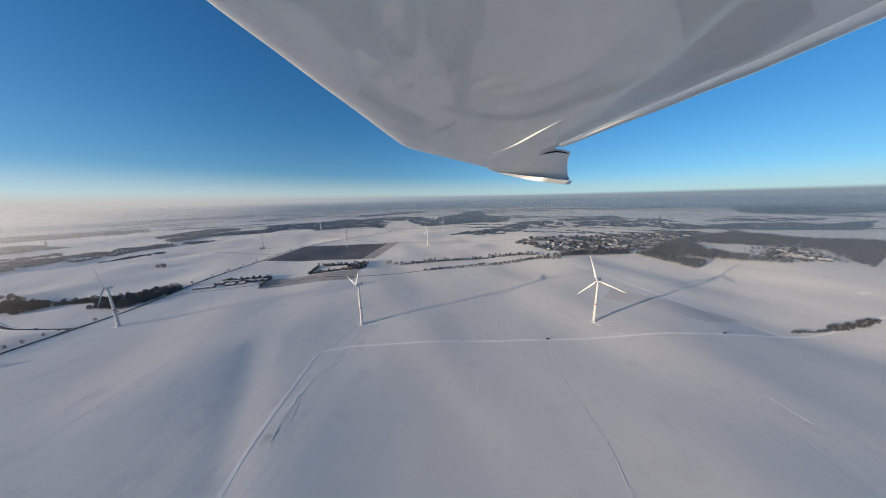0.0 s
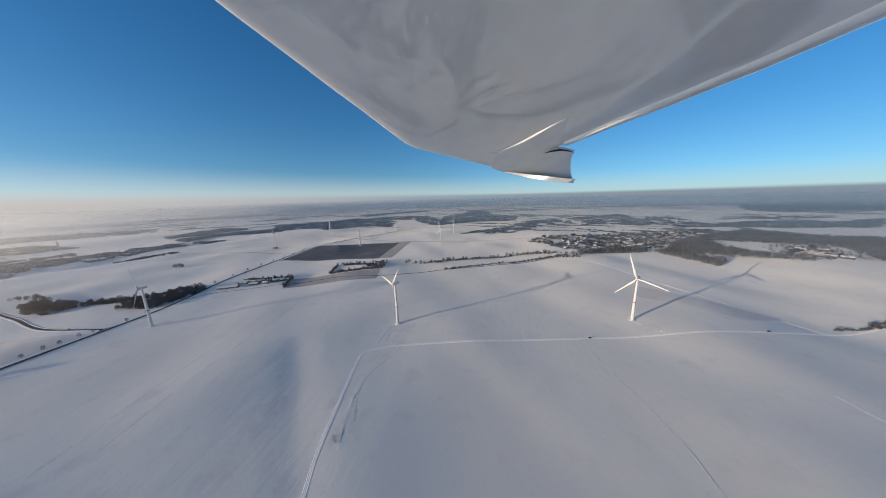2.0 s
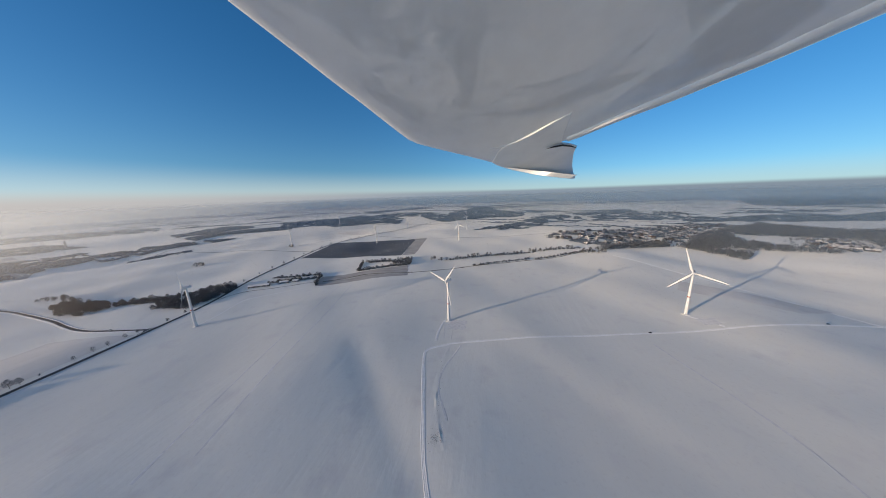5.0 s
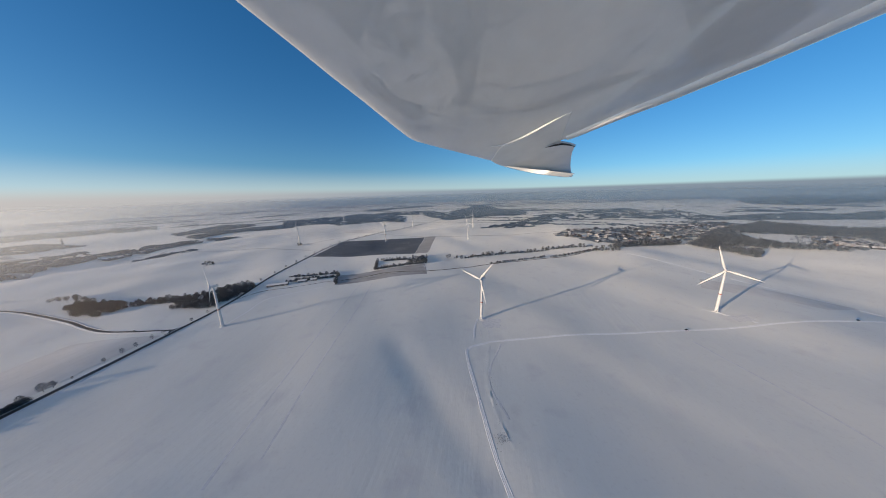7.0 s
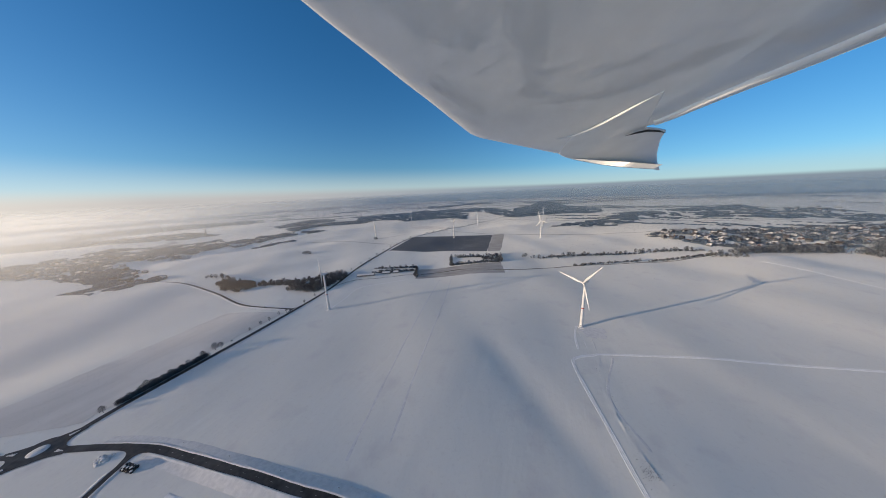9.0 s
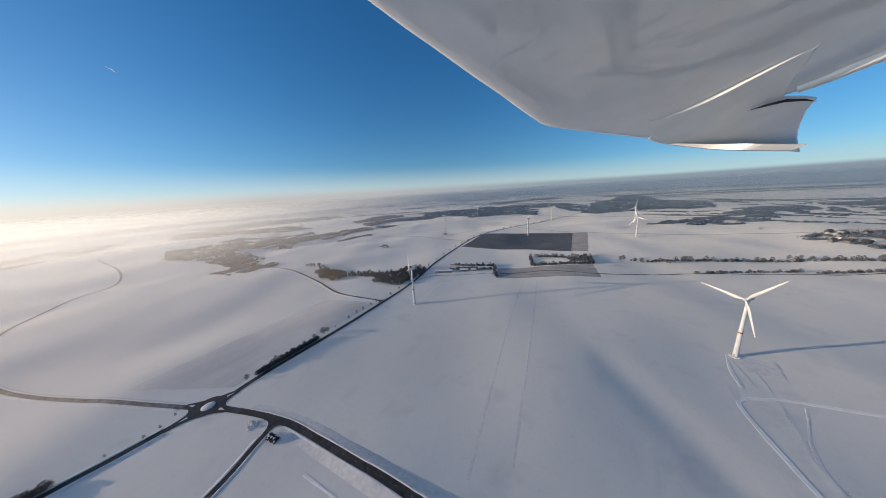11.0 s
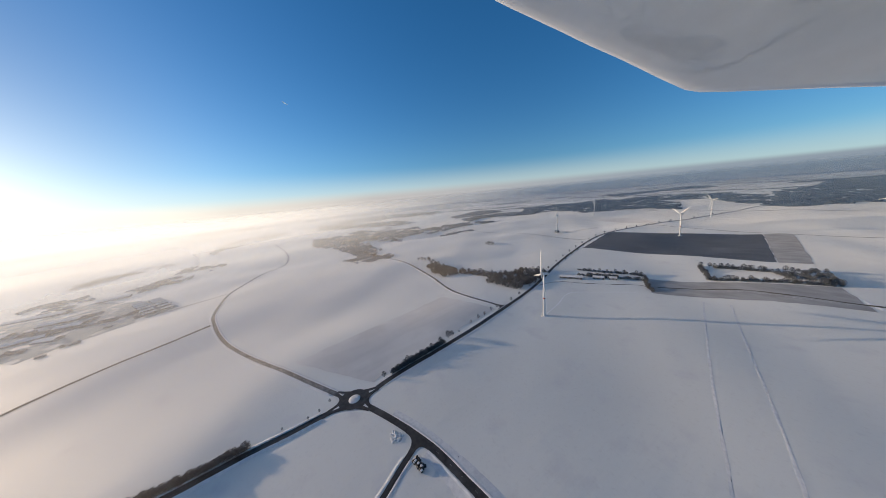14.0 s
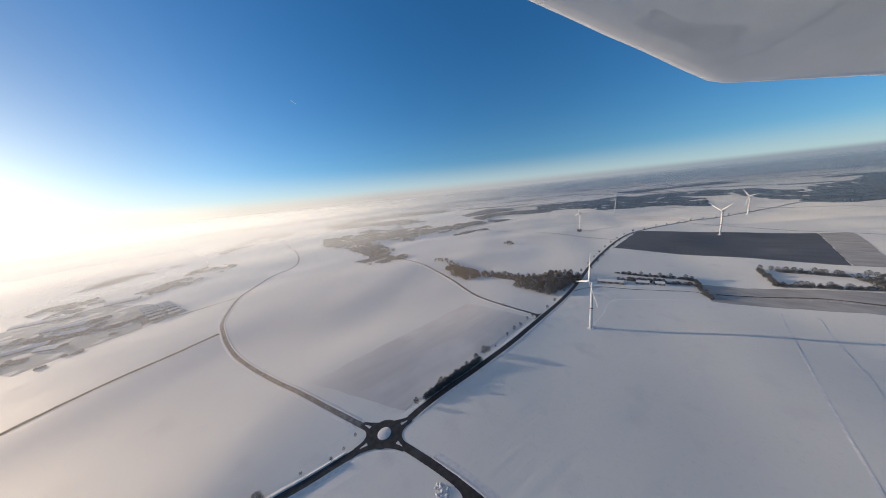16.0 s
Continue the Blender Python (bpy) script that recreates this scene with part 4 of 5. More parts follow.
grove([(-735, 376), (-655, 380), (-648, 470), (-668, 492), (-712, 480), (-740, 420)], 88, 0.75, 1.12, "copse beside the main road")
grove([(-932, 368), (-883, 345), (-831, 343), (-822, 380), (-868, 402), (-925, 396)], 58, 0.7, 1.05, "copse beside the village road")
grove([(-832, 376), (-757, 398), (-735, 396), (-730, 425), (-776, 426), (-838, 402)], 34, 0.4, 0.75, "trees between the copses")
def thicket(name, poly, n, lo, hi, label):
    """Undergrowth of a copse, too dense to count, joined."""
    xs, ys = [p[0] for p in poly], [p[1] for p in poly]
    vs, fs, k, done = [], [], 0, 0
    while done < n:
        x, y = tr.uniform(min(xs), max(xs)), tr.uniform(min(ys), max(ys))
        if inside(poly, x, y):
            v, f = BUSH_MESHES[done % len(BUSH_MESHES)] if done % 3 else TREE_MESHES[done % len(TREE_MESHES)]
            a, q = tr.uniform(0, 6.28), tr.uniform(lo, hi) * (1.0 if done % 3 else 0.62)
            ca, sa = math.cos(a) * q, math.sin(a) * q
            vs.append(np.column_stack([v[:, 0] * ca - v[:, 1] * sa + x, v[:, 0] * sa + v[:, 1] * ca + y, v[:, 2] * q + hz(x, y) - 0.1]))
            fs.append(f + k)
            k += len(v)
            done += 1
    return tagged(link(name, arrays_mesh(name, np.concatenate(vs), np.concatenate(fs), M_TWIG)), label, "thicket", kind="stuff")


thicket("copse_undergrowth", [(-735, 376), (-655, 380), (-648, 470), (-668, 492), (-712, 480), (-740, 420)], 170, 1.0, 1.7, "dense leafless undergrowth of a roadside copse")
thicket("copse_undergrowth", [(-932, 368), (-883, 345), (-831, 343), (-822, 380), (-868, 402), (-925, 396)], 130, 1.0, 1.6, "dense leafless undergrowth of a copse by the village road")
thicket("copse_undergrowth", [(-832, 376), (-757, 398), (-735, 396), (-730, 425), (-776, 426), (-838, 402)], 80, 0.7, 1.1, "low leafless scrub between two copses")
row("bush", [(-830, 378), (-790, 398), (-752, 412), (-728, 420)], 2.2, 7, 0.6, 1.15, "low scrub between the copses")
row("tree", [(-1015, 398), (-965, 404), (-925, 386)], 4.5, 8, 0.5, 0.85, "trees beside the village road")
# hedged paddock and farm hedges
row("tree", [(-440, 674), (-391, 684), (-305, 708)], 8, 3, 0.55, 0.9, "hedge of the paddock")
row("tree", [(-424, 602), (-378, 618), (-298, 648)], 6.5, 3, 0.5, 0.85, "hedge of the paddock")
row("tree", [(-590, 545), (-514, 572), (-487, 510)], 13, 4, 0.5, 0.85, "hedge round the farm")
row("tree", [(-240, 700), (-161, 713), (-96, 753), (-43, 770), (86, 817), (205, 840)], 7.5, 7, 0.3, 1.15, "tree row along the stream")
hedge("paddock_hedge", [[(-425, 674), (-391, 682), (-358, 684)], [(-422, 600), (-378, 615), (-333, 632), (-298, 643)], [(-444, 674), (-434, 638), (-425, 600)]], 2.3, 2.2, 0.7, 1.25, "leafless hedge round a snowy paddock")
hedge("farm_hedge", [[(-614, 537), (-561, 551), (-512, 569), (-498, 535), (-482, 502)], [(-600, 508), (-563, 520), (-507, 547)], [(-590, 520), (-540, 540)]], 2.0, 2.2, 0.55, 1.1, "leafless hedge round the farm sheds")
thicket("paddock_undergrowth", [(-358, 676), (-338, 704), (-309, 712), (-297, 690), (-294, 646), (-313, 640), (-338, 632), (-346, 655)], 95, 0.7, 1.2, "leafless thicket at the end of a snowy paddock")
hedge("stream_hedge", [[(-200, 705), (-96, 748), (86, 812), (230, 835)], [(60, 720), (150, 755), (230, 795)], [(-120, 650), (-40, 690), (40, 720)]], 4.0, 4.0, 0.6, 1.3, "leafless scrub along the stream")
grove([(205, 765), (262, 745), (300, 790), (240, 830)], 36, 0.6, 1.0, "scrub in the hollow")
row("bush", [(460, 377), (515, 382), (560, 391), (606, 407)], 3.0, 2.0, 0.45, 0.8, "hedge in the hollow beside the track")
row("bush", [(520, 388), (565, 399), (600, 410)], 3.0, 3.5, 0.6, 1.0, "hedge in the hollow beside the track")
grove([(-975, 650), (-945, 645), (-935, 665), (-965, 672)], 9, 0.7, 1.1, "clump in the open field")
grove([(-862, 930), (-850, 915), (-842, 935), (-852, 945)], 5, 0.6, 0.9, "clump by a far turbine")
for kind, flags in USED.items():
    for i, u in enumerate(flags):
        if not u:
            plant(kind, -700 + 9 * i, 455 + 4 * i, 0.9, "copse beside the main road")


# woods that nobody could count
def wood(name, poly, spacing, size, label, twigs=26, material=None, hgt=11.0, gaps=0.0):
    r = random.Random(len(name) * 7 + int(abs(poly[0][0])))
    protos = [tri_tree(r, hgt, hgt * 0.42, twigs, size, False, 0.05, 0.2) for _ in range(4)]
    xs, ys = [p[0] for p in poly], [p[1] for p in poly]
    vs, fs, k = [], [], 0
    x = min(xs)
    while x < max(xs):
        y = min(ys)
        while y < max(ys):
            px, py = x + r.uniform(-.5, .5) * spacing, y + r.uniform(-.5, .5) * spacing
            if inside(poly, px, py) and noise.noise((px * 0.008, py * 0.008, 3.0)) > gaps - 0.55:
                v, f = protos[r.randrange(4)]
                a, s = r.uniform(0, 6.28), r.uniform(0.7, 1.25)
                ca, sa = math.cos(a) * s, math.sin(a) * s
                w = np.column_stack([v[:, 0] * ca - v[:, 1] * sa + px, v[:, 0] * sa + v[:, 1] * ca + py, v[:, 2] * s + hz(px, py)])
                vs.append(w)
                fs.append(f + k)
                k += len(w)
            y += spacing
        x += spacing
    ob = link(name, arrays_mesh(name, np.concatenate(vs), np.concatenate(fs), material or M_WOOD))
    return tagged(ob, label, "woodland", kind="stuff")


wood("wood_edge", [(285, 790), (410, 826), (527, 852), (545, 905), (430, 885), (300, 840)], 6.5, 2.6, "bare brown wood on the rim of the valley", 40)
wood("wood_valley", [(540, 858), (560, 800), (600, 700), (640, 735), (719, 796), (760, 840), (820, 980), (843, 1086), (720, 1010), (640, 930)], 7.5, 2.8, "bare brown wood between field and village", 36)
wood("wood_east", [(830, 1050), (1040, 980), (1130, 900), (980, 690), (1280, 880), (1500, 1000), (1300, 1110), (1241, 1311), (1000, 1180)], 10, 3.6, "bare wood behind the eastern hamlet", 30)
wood("wood_hamlet", [(730, 800), (830, 716), (850, 720), (820, 800), (800, 900), (770, 860)], 8, 2.8, "bare trees beside the hamlet", 34)
wood("wood_yards", [(830, 800), (850, 725), (960, 690), (1110, 900), (1060, 980), (900, 900)], 15, 2.2, "garden trees among the hamlet houses", 34, None, 8.0, 0.2)
wood("wood_garden", [(190, 1070), (300, 1170), (600, 1240), (1100, 1330), (1010, 1100), (600, 930), (380, 850), (280, 890)], 10, 1.8, "garden trees and hedges among the village houses", 30, gaps=0.32, hgt=7.0)
def canopy(name, poly, step, label, h=8.0, gaps=-1.0, material=None):
    """A far wood: a close canopy of many small uneven crowns with a ragged rim."""
    r = np.random.RandomState(int(abs(poly[0][0] * 3 + poly[0][1])) % 9973)
    step, h = step * 0.72, h * 0.8
    xs, ys = np.array([p[0] for p in poly], float), np.array([p[1] for p in poly], float)
    cx, cy = (g.ravel() for g in np.meshgrid(np.arange(xs.min(), xs.max(), step), np.arange(ys.min(), ys.max(), step)))
    cx, cy = cx + r.uniform(-0.6, 0.6, len(cx)) * step, cy + r.uniform(-0.6, 0.6, len(cy)) * step
    rim = 0.9 * step
    tx, ty = cx + rim * np.sin(cy * 0.05 + 1.3 * np.sin(cx * 0.021)), cy + rim * np.sin(cx * 0.043)
    keep = np.zeros(len(cx), bool)
    for i in range(len(xs)):
        x1, y1, x2, y2 = xs[i], ys[i], xs[(i + 1) % len(xs)], ys[(i + 1) % len(xs)]
        cross = (y1 > ty) != (y2 > ty)
        keep ^= cross & (tx < (x2 - x1) * (ty - y1) / (y2 - y1 if y2 != y1 else 1e-9) + x1)
    if gaps > -1:
        keep &= np.array([noise.noise((px * 0.011, py * 0.011, 3.0)) + 0.8 * noise.noise((px * 0.035, py * 0.035, 7.0)) > gaps for px, py in zip(cx, cy)])
    cx, cy = cx[keep], cy[keep]
    n = len(cx)
    if n == 0:
        return None
    rad, top = step * r.uniform(0.55, 0.95, n), h * r.uniform(0.6, 1.2, n)
    base = height(cx, cy)
    ang = np.arange(5) * 2 * math.pi / 5
    turn = r.uniform(0, 6.28, n)
    verts = np.zeros((n, 11, 3))
    for ring, (f, z) in enumerate(((1.0, 0.12), (0.78, 0.68))):
        a_ = turn[:, None] + ang + ring * 0.6
        wob = r.uniform(0.8, 1.2, (n, 5))
        verts[:, ring * 5:ring * 5 + 5, 0] = cx[:, None] + rad[:, None] * f * wob * np.cos(a_)
        verts[:, ring * 5:ring * 5 + 5, 1] = cy[:, None] + rad[:, None] * f * wob * np.sin(a_)
        verts[:, ring * 5:ring * 5 + 5, 2] = (base + top * z)[:, None] * 1.0
    verts[:, 10] = np.column_stack([cx, cy, base + top])
    tri = []
    for i in range(5):
        j = (i + 1) % 5
        tri += [(i, j, 5 + i), (j, 5 + j, 5 + i), (5 + i, 5 + j, 10)]
    faces = (np.arange(n)[:, None, None] * 11 + np.array(tri)).reshape(-1, 3)
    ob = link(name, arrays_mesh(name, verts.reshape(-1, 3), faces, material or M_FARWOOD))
    return tagged(ob, label, "woodland", kind="stuff")


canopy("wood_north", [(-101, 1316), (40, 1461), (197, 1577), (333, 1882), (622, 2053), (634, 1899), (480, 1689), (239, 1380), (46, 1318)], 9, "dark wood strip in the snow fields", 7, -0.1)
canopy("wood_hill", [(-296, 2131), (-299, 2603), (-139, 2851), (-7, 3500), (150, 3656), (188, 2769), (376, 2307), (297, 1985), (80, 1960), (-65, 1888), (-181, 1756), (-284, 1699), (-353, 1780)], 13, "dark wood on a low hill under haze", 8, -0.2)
canopy("wood_far_centre", [(-742, 2736), (-345, 2389), (-102, 1895), (-149, 1744), (-456, 1974)], 12, "distant woodland in haze-blue colour beside a hamlet", 8, -0.1)
canopy("wood_far_centre", [(-1244, 1645), (-1193, 2122), (-998, 2227), (-836, 2243), (-659, 2018), (-600, 1661), (-733, 1732), (-864, 1641), (-974, 1542)], 11, "distant woodland in haze-blue colour beside a hamlet", 8, -0.16)
canopy("wood_far_centre", [(-1174, 2299), (-1000, 2518), (-741, 2618), (-485, 2625), (-451, 2322), (-608, 2214), (-836, 2243)], 13, "distant woodland coloured blue for haze", 8, -0.12)
canopy("wood_far_centre", [(-1555, 1783), (-1412, 1995), (-1265, 2319), (-1159, 2482), (-1014, 2098), (-1194, 1951), (-1262, 1607), (-1330, 1505)], 12, "distant wood coloured blue for haze", 8, -0.22)
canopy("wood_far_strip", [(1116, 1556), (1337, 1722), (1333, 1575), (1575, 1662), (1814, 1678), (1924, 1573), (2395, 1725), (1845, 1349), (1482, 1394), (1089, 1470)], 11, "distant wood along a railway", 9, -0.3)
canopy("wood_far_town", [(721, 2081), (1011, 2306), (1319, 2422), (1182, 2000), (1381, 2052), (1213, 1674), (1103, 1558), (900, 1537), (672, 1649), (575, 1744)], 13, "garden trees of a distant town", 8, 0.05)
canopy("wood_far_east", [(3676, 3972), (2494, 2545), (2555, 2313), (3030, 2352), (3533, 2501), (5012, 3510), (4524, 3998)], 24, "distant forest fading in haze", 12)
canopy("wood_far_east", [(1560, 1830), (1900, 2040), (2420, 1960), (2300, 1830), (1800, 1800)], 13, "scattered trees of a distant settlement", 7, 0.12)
canopy("wood_west", [(-1864, 1294), (-1910, 1477), (-1943, 1709), (-1718, 1707), (-1598, 1569), (-1685, 1450), (-1710, 1298), (-1722, 1206)], 10, "distant wood in haze-blue colour", 8, -0.35)
canopy("wood_west", [(-1600, 1145), (-1615, 1309), (-1538, 1456), (-1376, 1654), (-1266, 1496), (-1446, 1353), (-1510, 1240), (-1491, 1090)], 9, "distant wood in haze-blue colour", 9)
canopy("wood_west", [(-1523, 759), (-1518, 940), (-1429, 1138), (-1330, 1176), (-1402, 966), (-1403, 728)], 9, "wood in haze-blue colour beyond the western fields", 8, -0.15)
canopy("wood_west", [(-2859, 536), (-2410, 828), (-2262, 1014), (-1913, 981), (-1952, 841), (-2267, 634), (-2481, 468)], 12, "distant wood in haze-blue colour", 8, -0.2)
canopy("wood_west", [(-3177, 836), (-2960, 1405), (-2493, 1697), (-2265, 1545), (-2526, 1162), (-2763, 758)], 15, "far wood tinted blue for haze", 8, -0.08)
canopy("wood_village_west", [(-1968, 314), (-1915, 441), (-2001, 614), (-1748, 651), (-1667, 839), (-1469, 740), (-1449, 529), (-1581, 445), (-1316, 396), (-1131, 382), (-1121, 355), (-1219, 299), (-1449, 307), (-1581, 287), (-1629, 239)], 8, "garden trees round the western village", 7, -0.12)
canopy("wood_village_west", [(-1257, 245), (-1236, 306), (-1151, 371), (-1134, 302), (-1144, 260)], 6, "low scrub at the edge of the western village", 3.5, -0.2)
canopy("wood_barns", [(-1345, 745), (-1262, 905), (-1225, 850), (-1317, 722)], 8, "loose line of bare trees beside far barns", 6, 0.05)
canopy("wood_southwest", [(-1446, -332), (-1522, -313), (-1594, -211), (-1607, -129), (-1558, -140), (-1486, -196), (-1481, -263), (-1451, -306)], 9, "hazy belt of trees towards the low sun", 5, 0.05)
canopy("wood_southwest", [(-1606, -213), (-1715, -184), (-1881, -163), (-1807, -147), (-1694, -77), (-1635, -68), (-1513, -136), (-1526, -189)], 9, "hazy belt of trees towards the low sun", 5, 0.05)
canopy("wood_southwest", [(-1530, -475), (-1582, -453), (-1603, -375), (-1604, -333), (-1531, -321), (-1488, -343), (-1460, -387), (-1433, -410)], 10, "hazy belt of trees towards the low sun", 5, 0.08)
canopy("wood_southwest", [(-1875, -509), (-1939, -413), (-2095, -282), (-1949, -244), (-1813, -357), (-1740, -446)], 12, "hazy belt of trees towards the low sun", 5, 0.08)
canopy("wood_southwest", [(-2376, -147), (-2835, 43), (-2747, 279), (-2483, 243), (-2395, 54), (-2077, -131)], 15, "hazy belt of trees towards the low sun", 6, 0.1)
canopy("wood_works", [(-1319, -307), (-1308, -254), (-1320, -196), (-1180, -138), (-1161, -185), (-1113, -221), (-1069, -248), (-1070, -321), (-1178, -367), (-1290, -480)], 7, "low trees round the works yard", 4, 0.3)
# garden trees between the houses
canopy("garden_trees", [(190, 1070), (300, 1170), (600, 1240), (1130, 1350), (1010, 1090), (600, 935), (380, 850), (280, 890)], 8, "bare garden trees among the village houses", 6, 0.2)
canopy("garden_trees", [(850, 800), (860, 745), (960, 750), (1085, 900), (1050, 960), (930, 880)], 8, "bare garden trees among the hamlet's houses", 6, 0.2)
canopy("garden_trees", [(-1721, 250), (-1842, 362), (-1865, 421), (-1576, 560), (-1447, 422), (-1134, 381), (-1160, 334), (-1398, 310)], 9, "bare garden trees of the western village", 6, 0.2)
# long belts of forest far to the north, added so the wing mirrors dark bands
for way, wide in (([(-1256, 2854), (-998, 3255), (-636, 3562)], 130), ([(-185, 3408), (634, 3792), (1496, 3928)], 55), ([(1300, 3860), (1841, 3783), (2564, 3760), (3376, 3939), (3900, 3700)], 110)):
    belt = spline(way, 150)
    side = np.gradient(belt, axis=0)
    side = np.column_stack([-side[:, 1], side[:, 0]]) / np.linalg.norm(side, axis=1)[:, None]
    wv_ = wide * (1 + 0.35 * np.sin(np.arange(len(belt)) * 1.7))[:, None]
    canopy("wood_belt", [tuple(p) for p in belt + side * wv_] + [tuple(p) for p in (belt - side * wv_ * 0.7)[::-1]], 16, "long belt of forest added for the wing to mirror", 9, -0.3)
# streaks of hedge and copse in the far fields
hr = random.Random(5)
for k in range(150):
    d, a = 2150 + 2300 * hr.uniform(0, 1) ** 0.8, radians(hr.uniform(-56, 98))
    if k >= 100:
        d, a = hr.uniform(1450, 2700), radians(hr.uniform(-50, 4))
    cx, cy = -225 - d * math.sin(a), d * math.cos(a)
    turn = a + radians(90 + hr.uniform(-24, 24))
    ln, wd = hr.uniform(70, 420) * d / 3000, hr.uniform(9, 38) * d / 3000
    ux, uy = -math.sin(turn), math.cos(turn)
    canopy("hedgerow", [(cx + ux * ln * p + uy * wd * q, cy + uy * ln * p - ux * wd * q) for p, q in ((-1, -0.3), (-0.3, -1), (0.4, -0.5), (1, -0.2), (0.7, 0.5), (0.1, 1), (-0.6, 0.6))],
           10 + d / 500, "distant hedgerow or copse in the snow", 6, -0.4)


# ---- houses ----
def house_proto(name, w, d, h, rise, wall, roof, label):
    t = empty(name, pose(0, 0, 0), label, "house")
    bm = bmesh.new()
    ends = [[bm.verts.new((sx, y_, z_)) for y_, z_ in ((-d / 2, -0.6), (d / 2, -0.6), (d / 2, h), (0, h + rise - 0.28), (-d / 2, h))] for sx in (-w / 2, w / 2)]
    for i in range(5):
        bm.faces.new((ends[0][i], ends[1][i], ends[1][(i + 1) % 5], ends[0][(i + 1) % 5]))
    bm.faces.new(ends[0][::-1])
    bm.faces.new(ends[1])
    part("wall", bm, wall, t)
    bm = bmesh.new()
    o = 0.5
    pts = [(-w / 2 - o, -d / 2 - o, h - 0.25), (w / 2 + o, -d / 2 - o, h - 0.25), (w / 2 + o, 0, h + rise), (-w / 2 - o, 0, h + rise), (-w / 2 - o, d / 2 + o, h - 0.25), (w / 2 + o, d / 2 + o, h - 0.25)]
    top = [bm.verts.new((x, y, z + 0.3)) for x, y, z in pts]
    low = [bm.verts.new(p) for p in pts]
    for q in ((0, 1, 2, 3), (3, 2, 5, 4)):
        bm.faces.new([top[i] for i in q])
        bm.faces.new([low[i] for i in reversed(q)])
    for i, j in ((0, 1), (1, 2), (2, 5), (5, 4), (4, 3), (3, 0)):
        bm.faces.new((low[i], low[j], top[j], top[i]))
    rf = part("roof", bm, roof, t)
    part("chimney", box(bmesh.new(), w * 0.2, -0.35, h + rise * 0.5, w * 0.2 + 0.7, 0.35, h + rise + 1.0), M_BRICKRED, rf, "brick chimney")
    win = bpy.data.meshes.new("window")
    b = box(bmesh.new(), -0.6, -0.06, -0.7, 0.6, 0.06, 0.7)
    b.to_mesh(win)
    b.free()
    win.materials.append(M_WINDOW)
    for sy in (-1, 1):
        for k in range(3):
            o_ = link("window", win, t)
            o_.location = (-w / 2 + w * (k + 0.5) / 3, sy * (d / 2 + 0.03), h * 0.55)
    return t


HOUSES = [house_proto("house", 11, 8.5, 4.2, 4.0, M_PLASTER, M_ROOFSNOW, "plastered village house with a snow-covered gable roof"),
          house_proto("house", 13, 9, 5.5, 4.4, M_PLASTER, M_TILE, "plastered village house with bare dark roof tiles"),
          house_proto("house", 10, 8, 3.6, 3.8, M_BRICKRED, M_ROOFSNOW, "brick village house with snow on its roof"),
          house_proto("house", 22, 11, 4.5, 3.2, M_PLASTER, M_ROOFSNOW, "long low farm building with a snow-covered roof")]
H_USED = [False] * 4
vr = random.Random(21)


def put_house(i, x, y, turn, group):
    m = pose(x, y, hz(x, y), 0, 0, turn)
    if H_USED[i]:
        ob = copy_thing(HOUSES[i], m)
    else:
        H_USED[i], ob = True, HOUSES[i]
        ob.matrix_basis = m
    return tagged(ob, group=group)


def village(poly, n, gap, group, turn0, kinds=(0, 0, 1, 1, 2, 3)):
    done, tries = [], 0
    xs, ys = [p[0] for p in poly], [p[1] for p in poly]
    while len(done) < n and tries < 6000:
        tries += 1
        x, y = vr.uniform(min(xs), max(xs)), vr.uniform(min(ys), max(ys))
        if inside(poly, x, y) and all(math.hypot(x - a, y - b) > gap for a, b in done):
            done.append((x, y))
            put_house(vr.choice(kinds), x, y, turn0 + vr.choice((0, 90)) + vr.uniform(-14, 14), group)


village([(190, 1070), (300, 1170), (600, 1240), (1130, 1350), (1010, 1090), (600, 935), (380, 850), (280, 890)], 175, 18, "houses of the village in the valley", 20)
village([(850, 800), (860, 745), (960, 750), (1085, 900), (1050, 960), (930, 880)], 34, 18, "houses of the hamlet by the wood", 35, (0, 1, 2, 3, 3))
village([(-1721, 250), (-1842, 362), (-1865, 421), (-1576, 560), (-1447, 422), (-1134, 381), (-1160, 334), (-1398, 310)], 50, 24, "houses of the western village", 10)
village([(850, 1760), (1150, 2160), (1560, 2090), (1270, 1710)], 46, 34, "houses of the far town", 5, (0, 1, 3))


